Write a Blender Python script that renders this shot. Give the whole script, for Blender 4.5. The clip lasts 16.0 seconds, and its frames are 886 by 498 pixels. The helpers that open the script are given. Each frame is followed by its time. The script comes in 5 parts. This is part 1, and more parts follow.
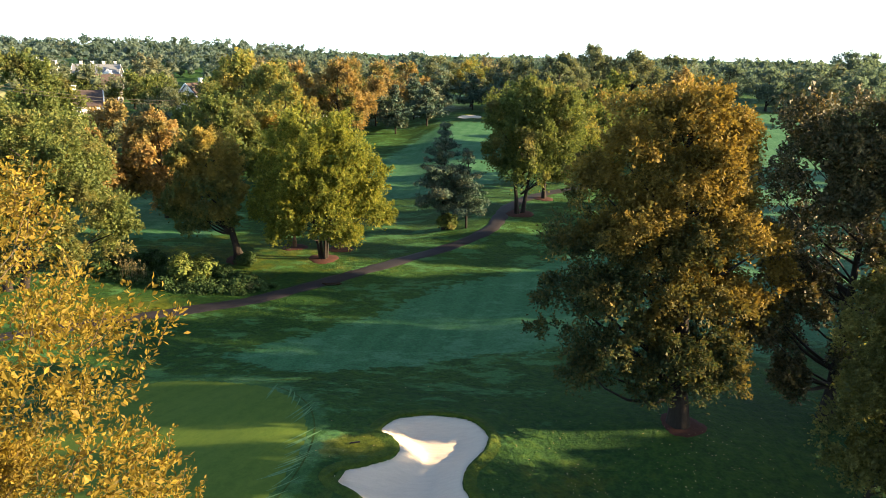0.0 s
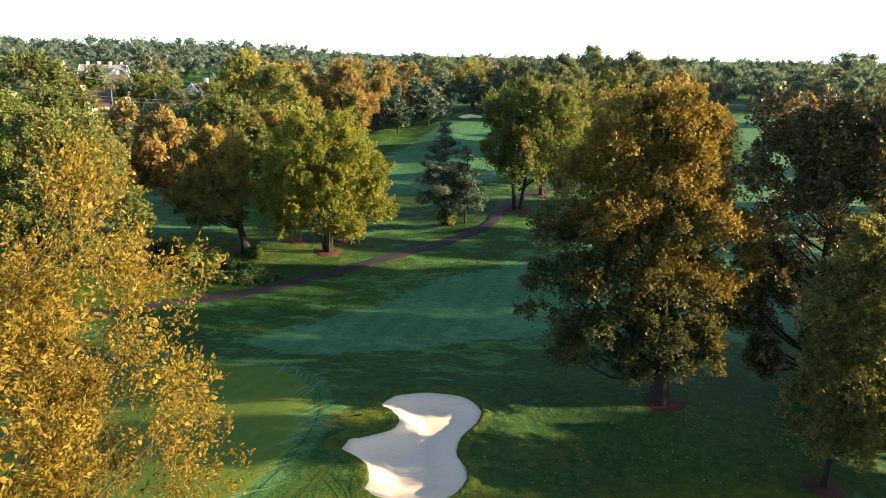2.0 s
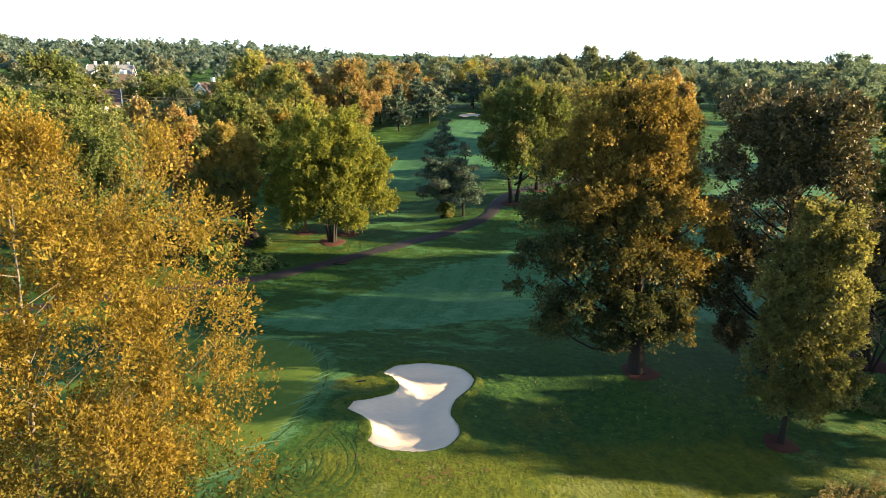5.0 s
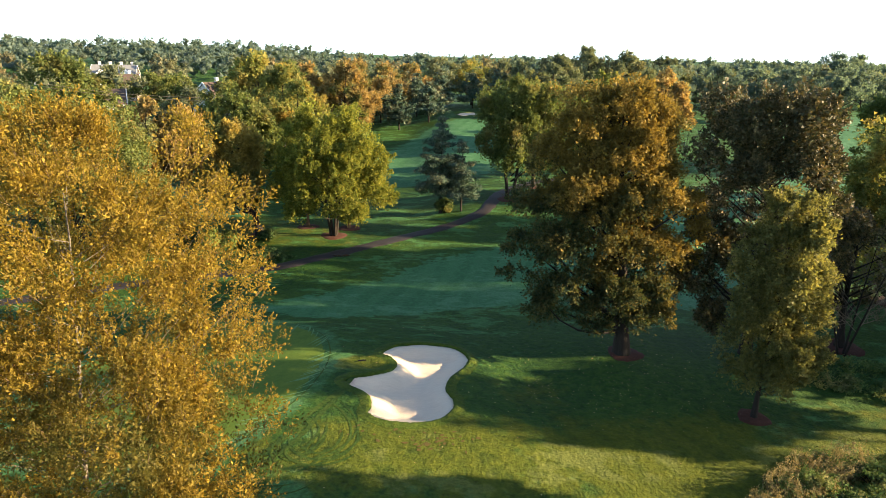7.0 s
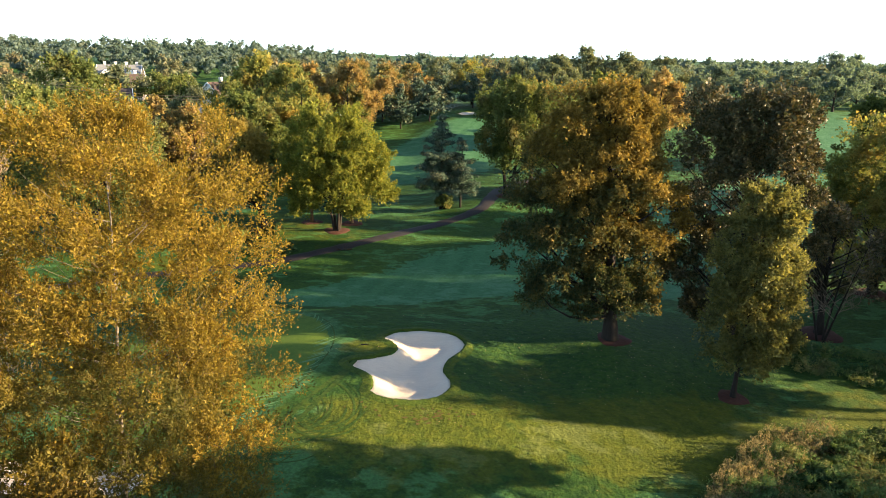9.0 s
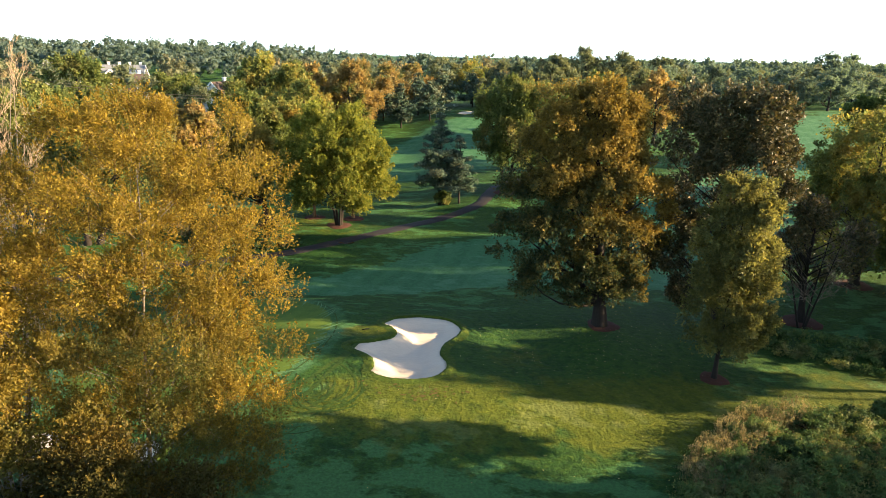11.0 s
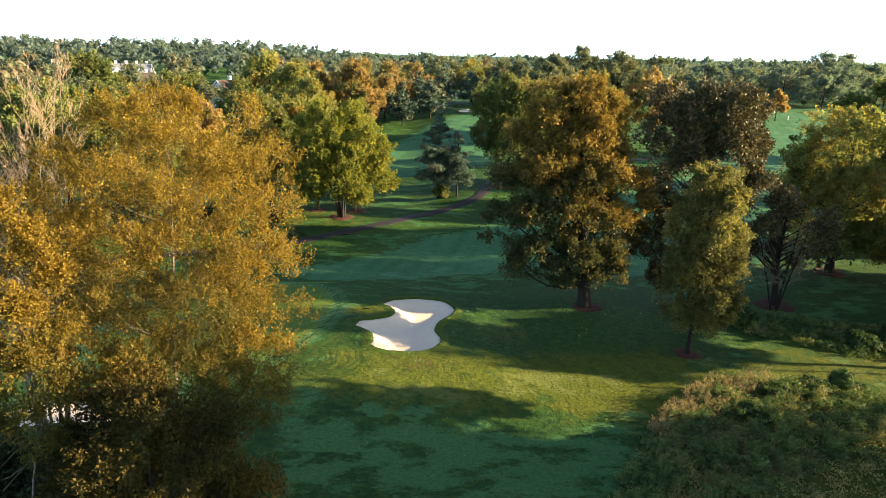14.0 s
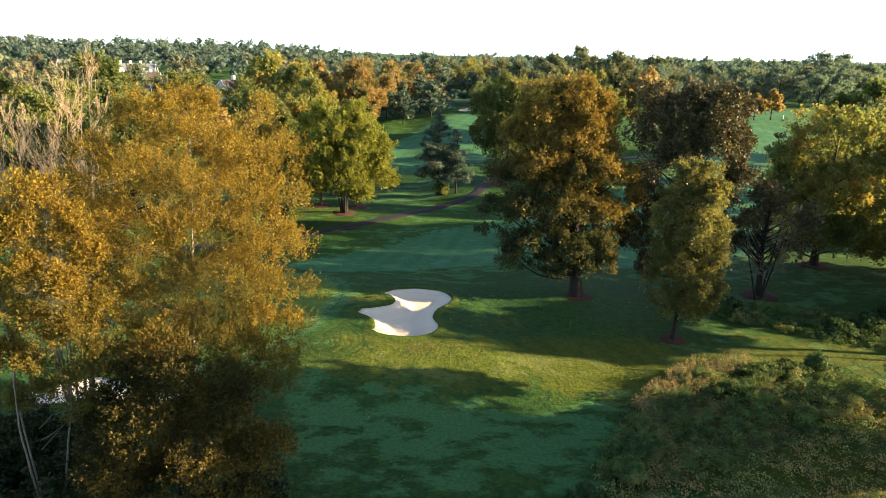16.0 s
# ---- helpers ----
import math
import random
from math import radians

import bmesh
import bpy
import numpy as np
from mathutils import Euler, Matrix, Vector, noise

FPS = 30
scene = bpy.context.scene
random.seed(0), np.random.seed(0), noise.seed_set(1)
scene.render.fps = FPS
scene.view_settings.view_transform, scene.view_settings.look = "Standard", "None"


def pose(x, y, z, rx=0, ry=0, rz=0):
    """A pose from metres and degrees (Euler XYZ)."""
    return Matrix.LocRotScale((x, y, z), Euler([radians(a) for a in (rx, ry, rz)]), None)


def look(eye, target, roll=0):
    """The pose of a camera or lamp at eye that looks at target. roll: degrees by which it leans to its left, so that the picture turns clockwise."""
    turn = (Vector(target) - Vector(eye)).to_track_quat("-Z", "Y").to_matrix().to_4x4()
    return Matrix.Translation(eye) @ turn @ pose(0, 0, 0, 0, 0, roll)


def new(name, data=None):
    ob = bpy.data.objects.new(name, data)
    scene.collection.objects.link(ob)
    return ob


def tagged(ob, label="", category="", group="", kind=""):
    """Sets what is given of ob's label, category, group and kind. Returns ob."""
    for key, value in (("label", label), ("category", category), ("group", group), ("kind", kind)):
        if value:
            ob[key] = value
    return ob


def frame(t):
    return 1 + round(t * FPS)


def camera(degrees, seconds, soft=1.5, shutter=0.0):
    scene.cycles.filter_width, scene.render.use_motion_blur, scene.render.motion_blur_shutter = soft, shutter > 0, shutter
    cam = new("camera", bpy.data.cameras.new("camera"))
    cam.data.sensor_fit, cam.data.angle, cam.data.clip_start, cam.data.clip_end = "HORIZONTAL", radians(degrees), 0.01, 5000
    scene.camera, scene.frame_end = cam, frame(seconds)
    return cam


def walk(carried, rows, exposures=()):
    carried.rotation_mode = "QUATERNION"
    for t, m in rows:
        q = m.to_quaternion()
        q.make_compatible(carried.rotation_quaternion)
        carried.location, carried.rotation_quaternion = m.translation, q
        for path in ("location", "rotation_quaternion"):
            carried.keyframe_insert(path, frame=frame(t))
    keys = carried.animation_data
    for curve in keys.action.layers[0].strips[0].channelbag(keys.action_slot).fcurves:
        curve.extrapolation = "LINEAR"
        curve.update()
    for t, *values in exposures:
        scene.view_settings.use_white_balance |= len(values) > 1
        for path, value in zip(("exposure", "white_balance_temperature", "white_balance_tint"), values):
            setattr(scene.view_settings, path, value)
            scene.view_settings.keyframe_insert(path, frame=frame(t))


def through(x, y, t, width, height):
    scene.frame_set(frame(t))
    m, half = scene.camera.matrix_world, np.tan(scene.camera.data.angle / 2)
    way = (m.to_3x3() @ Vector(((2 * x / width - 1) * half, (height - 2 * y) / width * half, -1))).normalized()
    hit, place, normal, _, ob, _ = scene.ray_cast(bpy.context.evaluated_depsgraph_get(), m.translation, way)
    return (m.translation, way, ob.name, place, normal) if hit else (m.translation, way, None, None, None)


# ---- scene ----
cam = camera(67.3, 16.0, 0.75)
PATH = [
    (0, (-3.952, 1.981, 24.924), (-3.785, 3.893, 24.361), 1.1),
    (0.5, (-3.909, 1.046, 24.957), (-3.743, 2.958, 24.395), 1.1),
    (1, (-3.88, 0.13, 24.981), (-3.716, 2.042, 24.418), 1.1),
    (1.5, (-3.834, -0.72, 25.008), (-3.672, 1.192, 24.445), 1.1),
    (2, (-3.8, -1.615, 25.029), (-3.641, 0.298, 24.467), 1.1),
    (2.5, (-3.794, -2.464, 25.054), (-3.635, -0.552, 24.491), 1.1),
    (3, (-3.769, -3.386, 25.08), (-3.612, -1.474, 24.517), 1.1),
    (3.5, (-3.803, -4.321, 25.092), (-3.647, -2.409, 24.529), 1.1),
    (4, (-3.785, -5.115, 25.099), (-3.63, -3.202, 24.536), 1.1),
    (6.5, (-3.63, -9.376, 25.023), (-3.478, -7.462, 24.462), 1.1),
    (7, (-3.572, -10.283, 25.026), (-3.421, -8.37, 24.465), 1.1),
    (7.5, (-3.526, -11.149, 25.062), (-3.377, -9.235, 24.501), 1.1),
    (8, (-3.514, -11.986, 25.112), (-3.366, -10.072, 24.551), 1.1),
    (8.5, (-3.498, -12.879, 25.14), (-3.351, -10.965, 24.579), 1.1),
    (9, (-3.5, -13.692, 25.177), (-3.354, -11.778, 24.615), 1.1),
    (11.5, (-3.316, -17.858, 25.088), (-3.174, -15.943, 24.527), 1.1),
    (12, (-3.26, -18.75, 25.064), (-3.119, -16.836, 24.502), 1.1),
    (12.5, (-3.168, -19.583, 25.108), (-3.028, -17.669, 24.546), 1.1),
    (13, (-3.057, -20.415, 25.14), (-2.92, -18.501, 24.577), 1.1),
    (13.5, (-2.988, -21.298, 25.175), (-2.851, -19.384, 24.611), 1.1),
    (14, (-2.942, -22.064, 25.205), (-2.807, -20.15, 24.641), 1.1),
    (14.5, (-2.935, -22.93, 25.239), (-2.8, -21.016, 24.675), 1.1),
    (15, (-2.902, -23.795, 25.284), (-2.768, -21.881, 24.72), 1.1),
    (15.5, (-2.885, -24.658, 25.306), (-2.752, -22.743, 24.742), 1.1),
    (16, (-2.831, -25.581, 25.354), (-2.7, -23.667, 24.789), 1.1),
]
walk(cam, [(t, look(eye, target, roll)) for t, eye, target, roll in PATH], [(0, 2.58, 5900, 10), (16, 2.64, 5900, 10)])

# ---- light: low hazy morning sun from the side, pale sky ----
SUN_EL, SUN_AZ = 14.5, -7.5          # degrees; azimuth counted from +x towards +y
sun_way = Vector((math.cos(radians(SUN_EL)) * math.cos(radians(SUN_AZ)),
                  math.cos(radians(SUN_EL)) * math.sin(radians(SUN_AZ)), math.sin(radians(SUN_EL))))
world = bpy.data.worlds.new("world")
scene.world = world
world.use_nodes = True
wn = world.node_tree
wn.nodes.clear()
sky = wn.nodes.new("ShaderNodeTexSky")
sky.sky_type, sky.sun_disc = "NISHITA", False
sky.sun_elevation, sky.sun_rotation = radians(SUN_EL), radians(90 - SUN_AZ)
sky.air_density, sky.dust_density, sky.ozone_density = 1.0, 1.0, 1.0
haze = wn.nodes.new("ShaderNodeHueSaturation")       # thin high haze takes most of the blue out
haze.inputs["Saturation"].default_value = 0.85
bg = wn.nodes.new("ShaderNodeBackground")
bg.inputs["Strength"].default_value = 0.054
out = wn.nodes.new("ShaderNodeOutputWorld")
veil = wn.nodes.new("ShaderNodeBackground")          # pale mist that thickens towards the horizon all round
veil.inputs["Color"].default_value = (0.72, 0.93, 1.0, 1)
up = wn.nodes.new("ShaderNodeSeparateXYZ")
fade = wn.nodes.new("ShaderNodeMapRange")
fade.interpolation_type = "SMOOTHERSTEP"
for key, value in (("From Min", 0.0), ("From Max", 0.32), ("To Min", 0.34), ("To Max", 0.0)):
    fade.inputs[key].default_value = value
gen = wn.nodes.new("ShaderNodeTexCoord")
both = wn.nodes.new("ShaderNodeAddShader")
wn.links.new(gen.outputs["Generated"], up.inputs[0])
wn.links.new(up.outputs["Z"], fade.inputs["Value"])
wn.links.new(fade.outputs[0], veil.inputs["Strength"])
wn.links.new(sky.outputs[0], haze.inputs["Color"])
wn.links.new(haze.outputs[0], bg.inputs["Color"])
wn.links.new(bg.outputs[0], both.inputs[0])
wn.links.new(veil.outputs[0], both.inputs[1])
wn.links.new(both.outputs[0], out.inputs["Surface"])

sun_data = bpy.data.lights.new("sun", "SUN")
sun_data.energy, sun_data.angle, sun_data.color = 5.0, radians(0.6), (1.0, 0.69, 0.35)
sun = new("sun", sun_data)
sun.matrix_world = look(sun_way * 300, (0, 0, 0))

# ---- the lie of the land ----
def step(a, b, x):
    t = np.clip((x - a) / (b - a), 0, 1)
    return t * t * (3 - 2 * t)


def hump(x, y, cx, cy, rx, ry):
    return np.exp(-((x - cx) / rx) ** 2 - ((y - cy) / ry) ** 2)


def ground_z(x, y):
    x, y = np.asarray(x, float), np.asarray(y, float)
    z = -1.5 + 2.3 * hump(x, y, -11, 37, 15, 14) + 1.4 * hump(x, y, 16.5, 43, 9, 9)
    z = z - 0.9 * hump(x, y, -4, 69, 22, 12) + 0.6 * hump(x, y, 3, 29, 8, 5) - 0.4 * hump(x, y, 9.0, 38.0, 5, 4) + 0.5 * hump(x, y, -8, 25, 8, 5)
    z = z + 0.7 * hump(x, y, -10, 47, 8, 5)
    z = z + 2.2 * step(88, 106, y) * step(-2, 14, x)
    z = z + 7.5 * step(110, 215, y) + 8.5 * step(215, 420, y) * step(40, -140, x) + 2.5 * step(260, 500, y)
    z = z - 0.7 * hump(x, y, -31, 23, 9, 6) + 0.25 * hump(x, y, -4.5, 40.9, 2.6, 1.7) + 0.75 * hump(x, y, 0.8, 42, 4.5, 7)
    z = z + 0.05 * np.sin(x * 0.55 + 1.3 * np.sin(y * 0.21)) * np.sin(y * 0.47 + 0.6)
    return z


def gz(x, y):
    return float(ground_z(x, y))


def spline(points, steps=8, closed=False):
    """A smooth line through the points."""
    p, n, line = [np.array(q, float) for q in points], len(points), []
    for i in range(n if closed else n - 1):
        a, b, c, d = (p[(i + k) % n] if closed else p[min(max(i + k, 0), n - 1)] for k in (-1, 0, 1, 2))
        for s in range(steps):
            t = s / steps
            line.append(0.5 * (2 * b + (c - a) * t + (2 * a - 5 * b + 4 * c - d) * t * t + (3 * b - a - 3 * c + d) * t ** 3))
    if not closed:
        line.append(p[-1])
    return np.array(line)


def inside_by(x, y, outline):
    """How far points lie inside a closed outline (negative: outside)."""
    x, y = np.asarray(x, float), np.asarray(y, float)
    best, odd = np.full(x.shape, 1e9), np.zeros(x.shape, bool)
    for (ax, ay), (bx, by) in zip(outline, np.roll(outline, -1, 0)):
        dx, dy = bx - ax, by - ay
        t = np.clip(((x - ax) * dx + (y - ay) * dy) / max(dx * dx + dy * dy, 1e-9), 0, 1)
        best = np.minimum(best, np.hypot(x - ax - t * dx, y - ay - t * dy))
        odd ^= ((ay > y) != (by > y)) & (x < (bx - ax) * (y - ay) / (by - ay if abs(by - ay) > 1e-9 else 1e-9) + ax)
    return np.where(odd, best, -best)


# the near bunker: two round lobes, a waist and a pointed bay towards the green
BUNKER = spline([(-4.5, 41.6), (-3.3, 43.6), (-0.6, 43.9), (1.9, 43.2), (2.9, 41.5), (2.3, 39.5), (1.0, 37.6), (0.6, 36.0),
                 (1.0, 34.6), (0.8, 33.0), (-0.4, 31.4), (-2.4, 30.9), (-4.2, 31.2), (-5.4, 32.1), (-5.2, 33.3), (-5.6, 34.7),
                 (-7.2, 36.2), (-7.1, 37.0), (-5.4, 37.8), (-3.8, 38.6), (-3.3, 39.5), (-3.7, 40.5)], 8, True)
GREEN = spline([(-11.2, 46.6), (-9.4, 42.5), (-9.6, 38.0), (-11.4, 33.2), (-14.5, 29.2), (-20, 27.0), (-27, 29.5), (-31, 37), (-29, 46),
                (-23.5, 52.4), (-16.5, 51.4)], 8, True)
FAIRWAY = spline([(-18, 58.4), (-14.2, 54.6), (-7.6, 53.6), (2.3, 57.0), (13.8, 58.2), (30, 56), (52, 66), (74, 96), (106, 140), (140, 186), (160, 214),
                  (112, 208), (92, 176), (84, 150), (60, 118), (36, 98), (18, 86.2), (9.7, 80.4), (1.9, 76.6), (-6.5, 68.5), (-13, 63)], 8, True)
FAR_FAIRWAY = spline([(-10, 128), (4, 124), (17, 128), (21, 150), (26, 172), (24, 184), (17, 187), (9, 180), (0, 164), (-8, 146)], 8, True)
SIDE_FAIRWAY = spline([(-50, 103), (-40, 98), (-30, 99), (-27, 108), (-32, 122), (-46, 124), (-54, 114)], 8, True)
FAR_BUNKER = spline([(16.0, 196.3), (18.6, 199.8), (21.8, 200.8), (23.9, 197.4), (22.5, 193.2), (20.2, 193.8), (17.9, 192.5)], 8, True)
HIDDEN_BUNKER = np.array([3.0, 1.6]) + spline([(-36.4, 23.6), (-34.0, 25.2), (-31, 25.8), (-27, 25.2), (-23.8, 24.0), (-22.2, 22.2), (-23.6, 20.6), (-27.4, 21.4), (-31, 22.2), (-34.6, 22.0)], 6, True)
PATH_LINE = spline([(-62, 52), (-50, 58), (-40.2, 63.1), (-31.7, 67.4), (-21.6, 72.0), (-17.2, 74.8), (-11.2, 79.5), (-5.8, 83.6), (0.3, 88.7),
                    (7.1, 94.3), (11.6, 98.2), (13.7, 102.6), (16, 108.2), (20.3, 114.9), (27, 120.5), (40, 127), (58, 135)], 10)

# ---- materials ----
def material(name, roughness=0.8, specular=0.3, metallic=0.0):
    m = bpy.data.materials.new(name)
    m.use_nodes = True
    s = m.node_tree.nodes["Principled BSDF"]
    s.inputs["Roughness"].default_value, s.inputs["Metallic"].default_value = roughness, metallic
    s.inputs["Specular IOR Level"].default_value = specular
    return m, m.node_tree, s


def node(tree, kind, **values):
    n = tree.nodes.new(kind)
    for key, value in values.items():
        n.inputs[key.replace("_", " ")].default_value = value
    return n


def noise_of(tree, scale, detail=4.0, rough=0.55, coords=None, stretch=None):
    n = node(tree, "ShaderNodeTexNoise", Scale=scale, Detail=detail, Roughness=rough)
    c = coords or tree.nodes.new("ShaderNodeTexCoord").outputs["Object"]
    if stretch:
        mp = tree.nodes.new("ShaderNodeMapping")
        mp.inputs["Scale"].default_value, mp.inputs["Rotation"].default_value = stretch[0], (0, 0, radians(stretch[1]))
        tree.links.new(c, mp.inputs["Vector"])
        c = mp.outputs[0]
    tree.links.new(c, n.inputs["Vector"])
    return n.outputs["Fac"]


def ramp(tree, fac, *stops):
    r = tree.nodes.new("ShaderNodeValToRGB")
    e = r.color_ramp.elements
    while len(e) < len(stops):
        e.new(0.5)
    for el, (at, colour) in zip(e, stops):
        el.position, el.color = at, (*colour, 1) if len(colour) == 3 else colour
    tree.links.new(fac, r.inputs[0])
    return r.outputs["Color"]


def mix(tree, fac, a, b, mode="MIX"):
    m = tree.nodes.new("ShaderNodeMix")
    m.data_type, m.blend_type = "RGBA", mode
    for socket, value in ((m.inputs[0], fac), (m.inputs[6], a), (m.inputs[7], b)):
        if isinstance(value, (int, float)):
            socket.default_value = value
        elif isinstance(value, tuple):
            socket.default_value = (*value, 1)
        else:
            tree.links.new(value, socket)
    return m.outputs[2]


def bump(tree, shader, height, strength, distance):
    b = node(tree, "ShaderNodeBump", Strength=strength, Distance=distance)
    tree.links.new(height, b.inputs["Height"])
    tree.links.new(b.outputs[0], shader.inputs["Normal"])


def grass_colour(t, c, low, mid, high, dew=None, dew_amount=0.5, stripe=None):
    """Turf colour: tufts, broad patches, mowing stripes and dew."""
    tuft = noise_of(t, 1.6, 5, 0.62, c)
    broad = noise_of(t, 0.09, 4, 0.6, c)
    colour = ramp(t, tuft, (0.34, low), (0.5, mid), (0.66, high))
    colour = mix(t, 0.4, colour, ramp(t, broad, (0.3, low), (0.7, high)))
    if stripe:
        w = node(t, "ShaderNodeTexWave", Scale=stripe[1], Distortion=1.6, Detail=2.0, Detail_Scale=0.8)
        mp = t.nodes.new("ShaderNodeMapping")
        mp.inputs["Rotation"].default_value = (0, 0, radians(stripe[0]))
        t.links.new(c, mp.inputs["Vector"])
        t.links.new(mp.outputs[0], w.inputs["Vector"])
        colour = mix(t, ramp(t, w.outputs["Fac"], (0.3, (0, 0, 0)), (0.7, (stripe[2],) * 3)), colour, high)
    if dew:
        d = noise_of(t, 0.26, 7, 0.68, c, ((1.0, 1.8, 1.0), 14))
        d = plus(t, d, 1.0, spread(t, "wet"))
        colour = mix(t, ramp(t, d, (0.51, (0, 0, 0)), (0.58, (dew_amount,) * 3)), colour, dew)
    return colour


def spread(t, name):
    """How far a patch of the turf reaches, as stored on the mesh."""
    a = t.nodes.new("ShaderNodeAttribute")
    a.attribute_name = name
    return a.outputs["Fac"]


def plus(t, a, k, b):
    m = t.nodes.new("ShaderNodeMath")
    m.operation = "MULTIPLY_ADD"
    m.inputs[1].default_value = k
    t.links.new(a, m.inputs[0])
    t.links.new(b, m.inputs[2])
    return m.outputs[0]


def shifted(t, a, by):
    m = t.nodes.new("ShaderNodeMath")
    m.inputs[1].default_value = by
    t.links.new(a, m.inputs[0])
    return m.outputs[0]


ROUGH = ((0.009, 0.034, 0.009), (0.020, 0.060, 0.011), (0.046, 0.090, 0.013), (0.058, 0.146, 0.052), 0.8, None)
SUNNY_STRAW = ((0.021, 0.042, 0.005), (0.050, 0.073, 0.007), (0.089, 0.104, 0.010), (0.114, 0.135, 0.040), 0.55, (-24, 0.14, 0.3))


def rough_colour(t, c):
    """The rough: deep green, with a yellower straw tint put where the sun falls."""
    ragged = noise_of(t, 0.45, 6, 0.65, c)
    yellowed = ramp(t, shifted(t, plus(t, ragged, 1.4, spread(t, "yellowed")), -0.6), (0.38, (0, 0, 0)), (0.62, (1, 1, 1)))
    return mix(t, yellowed, grass_colour(t, c, *ROUGH), grass_colour(t, c, *SUNNY_STRAW))


def grass(name, low, mid, high, dew=None, dew_amount=0.5, stripe=None, relief=0.05, blade=22.0, fray=None, mottle=0.5):
    """Mown turf: blade grain, tufts, worn and dewy patches; fray: how raggedly it passes into the rough at its edge."""
    m, t, s = material(name, 0.75, 0.12)
    c = t.nodes.new("ShaderNodeTexCoord").outputs["Object"]
    grain = noise_of(t, blade, 3, 0.7, c)
    tuft = noise_of(t, 1.6, 5, 0.62, c)
    colour = rough_colour(t, c) if low is None else grass_colour(t, c, low, mid, high, dew, dew_amount, stripe)
    if fray:
        ragged = noise_of(t, 0.55, 7, 0.7, c, ((1.0, 1.6, 1.0), 20))
        inside = ramp(t, shifted(t, plus(t, ragged, fray, spread(t, "depth")), 0.5 - 0.5 * fray), (0.46, (0, 0, 0)), (0.58, (1, 1, 1)))
        colour = mix(t, inside, rough_colour(t, c), colour)
    colour = mix(t, mottle * 1.1, colour, ramp(t, grain, (0.3, (0.45, 0.45, 0.4)), (0.7, (1.35, 1.35, 1.2))), "MULTIPLY")
    clump = noise_of(t, 4.5, 3, 0.6, c)
    height = plus(t, grain, 0.2, plus(t, clump, 0.45, tuft))
    colour = mix(t, mottle, colour, ramp(t, clump, (0.36, (0.55, 0.6, 0.55)), (0.6, (1.2, 1.2, 1.15))), "MULTIPLY")
    t.links.new(colour, s.inputs["Base Color"])
    bump(t, s, height, 0.9, relief)
    return m


def foliage(name, colours, patch=None, through=0.3, patch_at=0.55, patch_scale=0.16, height=None, gloss=0.06, bunched=1.0, sunny=0.0):
    """Leaves that differ one from the next, with patches turning colour or tinted for sun and shade, thin enough to
    glow with the sun behind.
    """
    m, t, s = material(name, 0.55, gloss)
    geo = t.nodes.new("ShaderNodeNewGeometry")
    info = t.nodes.new("ShaderNodeObjectInfo")
    c = t.nodes.new("ShaderNodeTexCoord").outputs["Object"]
    n = len(colours)
    colour = ramp(t, geo.outputs["Random Per Island"], *[(i / max(n - 1, 1), q) for i, q in enumerate(colours)])
    if patch:
        f = noise_of(t, patch_scale, 3, 0.6, c)
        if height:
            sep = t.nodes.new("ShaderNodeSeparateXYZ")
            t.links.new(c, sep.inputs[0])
            # sunny swings the patch towards +x, the side the sun strikes
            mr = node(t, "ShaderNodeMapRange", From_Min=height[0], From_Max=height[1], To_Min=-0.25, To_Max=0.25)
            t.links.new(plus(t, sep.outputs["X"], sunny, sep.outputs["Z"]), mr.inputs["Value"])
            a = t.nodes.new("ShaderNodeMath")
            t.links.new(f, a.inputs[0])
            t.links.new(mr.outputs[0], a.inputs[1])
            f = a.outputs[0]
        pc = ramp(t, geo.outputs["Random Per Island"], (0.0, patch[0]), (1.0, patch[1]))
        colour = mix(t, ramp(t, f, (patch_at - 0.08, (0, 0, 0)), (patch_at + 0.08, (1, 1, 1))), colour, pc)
    bunch = noise_of(t, 0.75, 3, 0.6, c)                 # sprays of older and younger leaves
    colour = mix(t, bunched, colour, ramp(t, bunch, (0.36, (0.62, 0.68, 0.72)), (0.62, (1.28, 1.22, 1.08))), "MULTIPLY")
    # one tone for each tree, its blue raised a little for haze
    tone = ramp(t, info.outputs["Random"], (0.0, (0.84, 0.86, 1.0)), (1.0, (1.14, 1.08, 1.2)))
    colour = mix(t, 1.0, colour, tone, "MULTIPLY")
    t.links.new(colour, s.inputs["Base Color"])
    tr = t.nodes.new("ShaderNodeBsdfTranslucent")
    t.links.new(mix(t, 1.0, colour, (1.3, 1.25, 0.7), "MULTIPLY"), tr.inputs["Color"])
    mx = t.nodes.new("ShaderNodeMixShader")
    mx.inputs[0].default_value = through
    t.links.new(s.outputs[0], mx.inputs[1])
    t.links.new(tr.outputs[0], mx.inputs[2])
    t.links.new(mx.outputs[0], t.nodes["Material Output"].inputs["Surface"])
    return m


def plain(name, a, b, scale=3.0, roughness=0.8, relief=0.0, stretch=None, specular=0.3):
    m, t, s = material(name, roughness, specular)
    f = noise_of(t, scale, 6, 0.62, None, stretch)
    fine = noise_of(t, scale * 9, 3, 0.6)
    colour = mix(t, 0.35, ramp(t, f, (0.3, a), (0.7, b)), ramp(t, fine, (0.3, a), (0.7, b)))
    t.links.new(colour, s.inputs["Base Color"])
    if relief:
        bump(t, s, f, 0.8, relief)
    return m


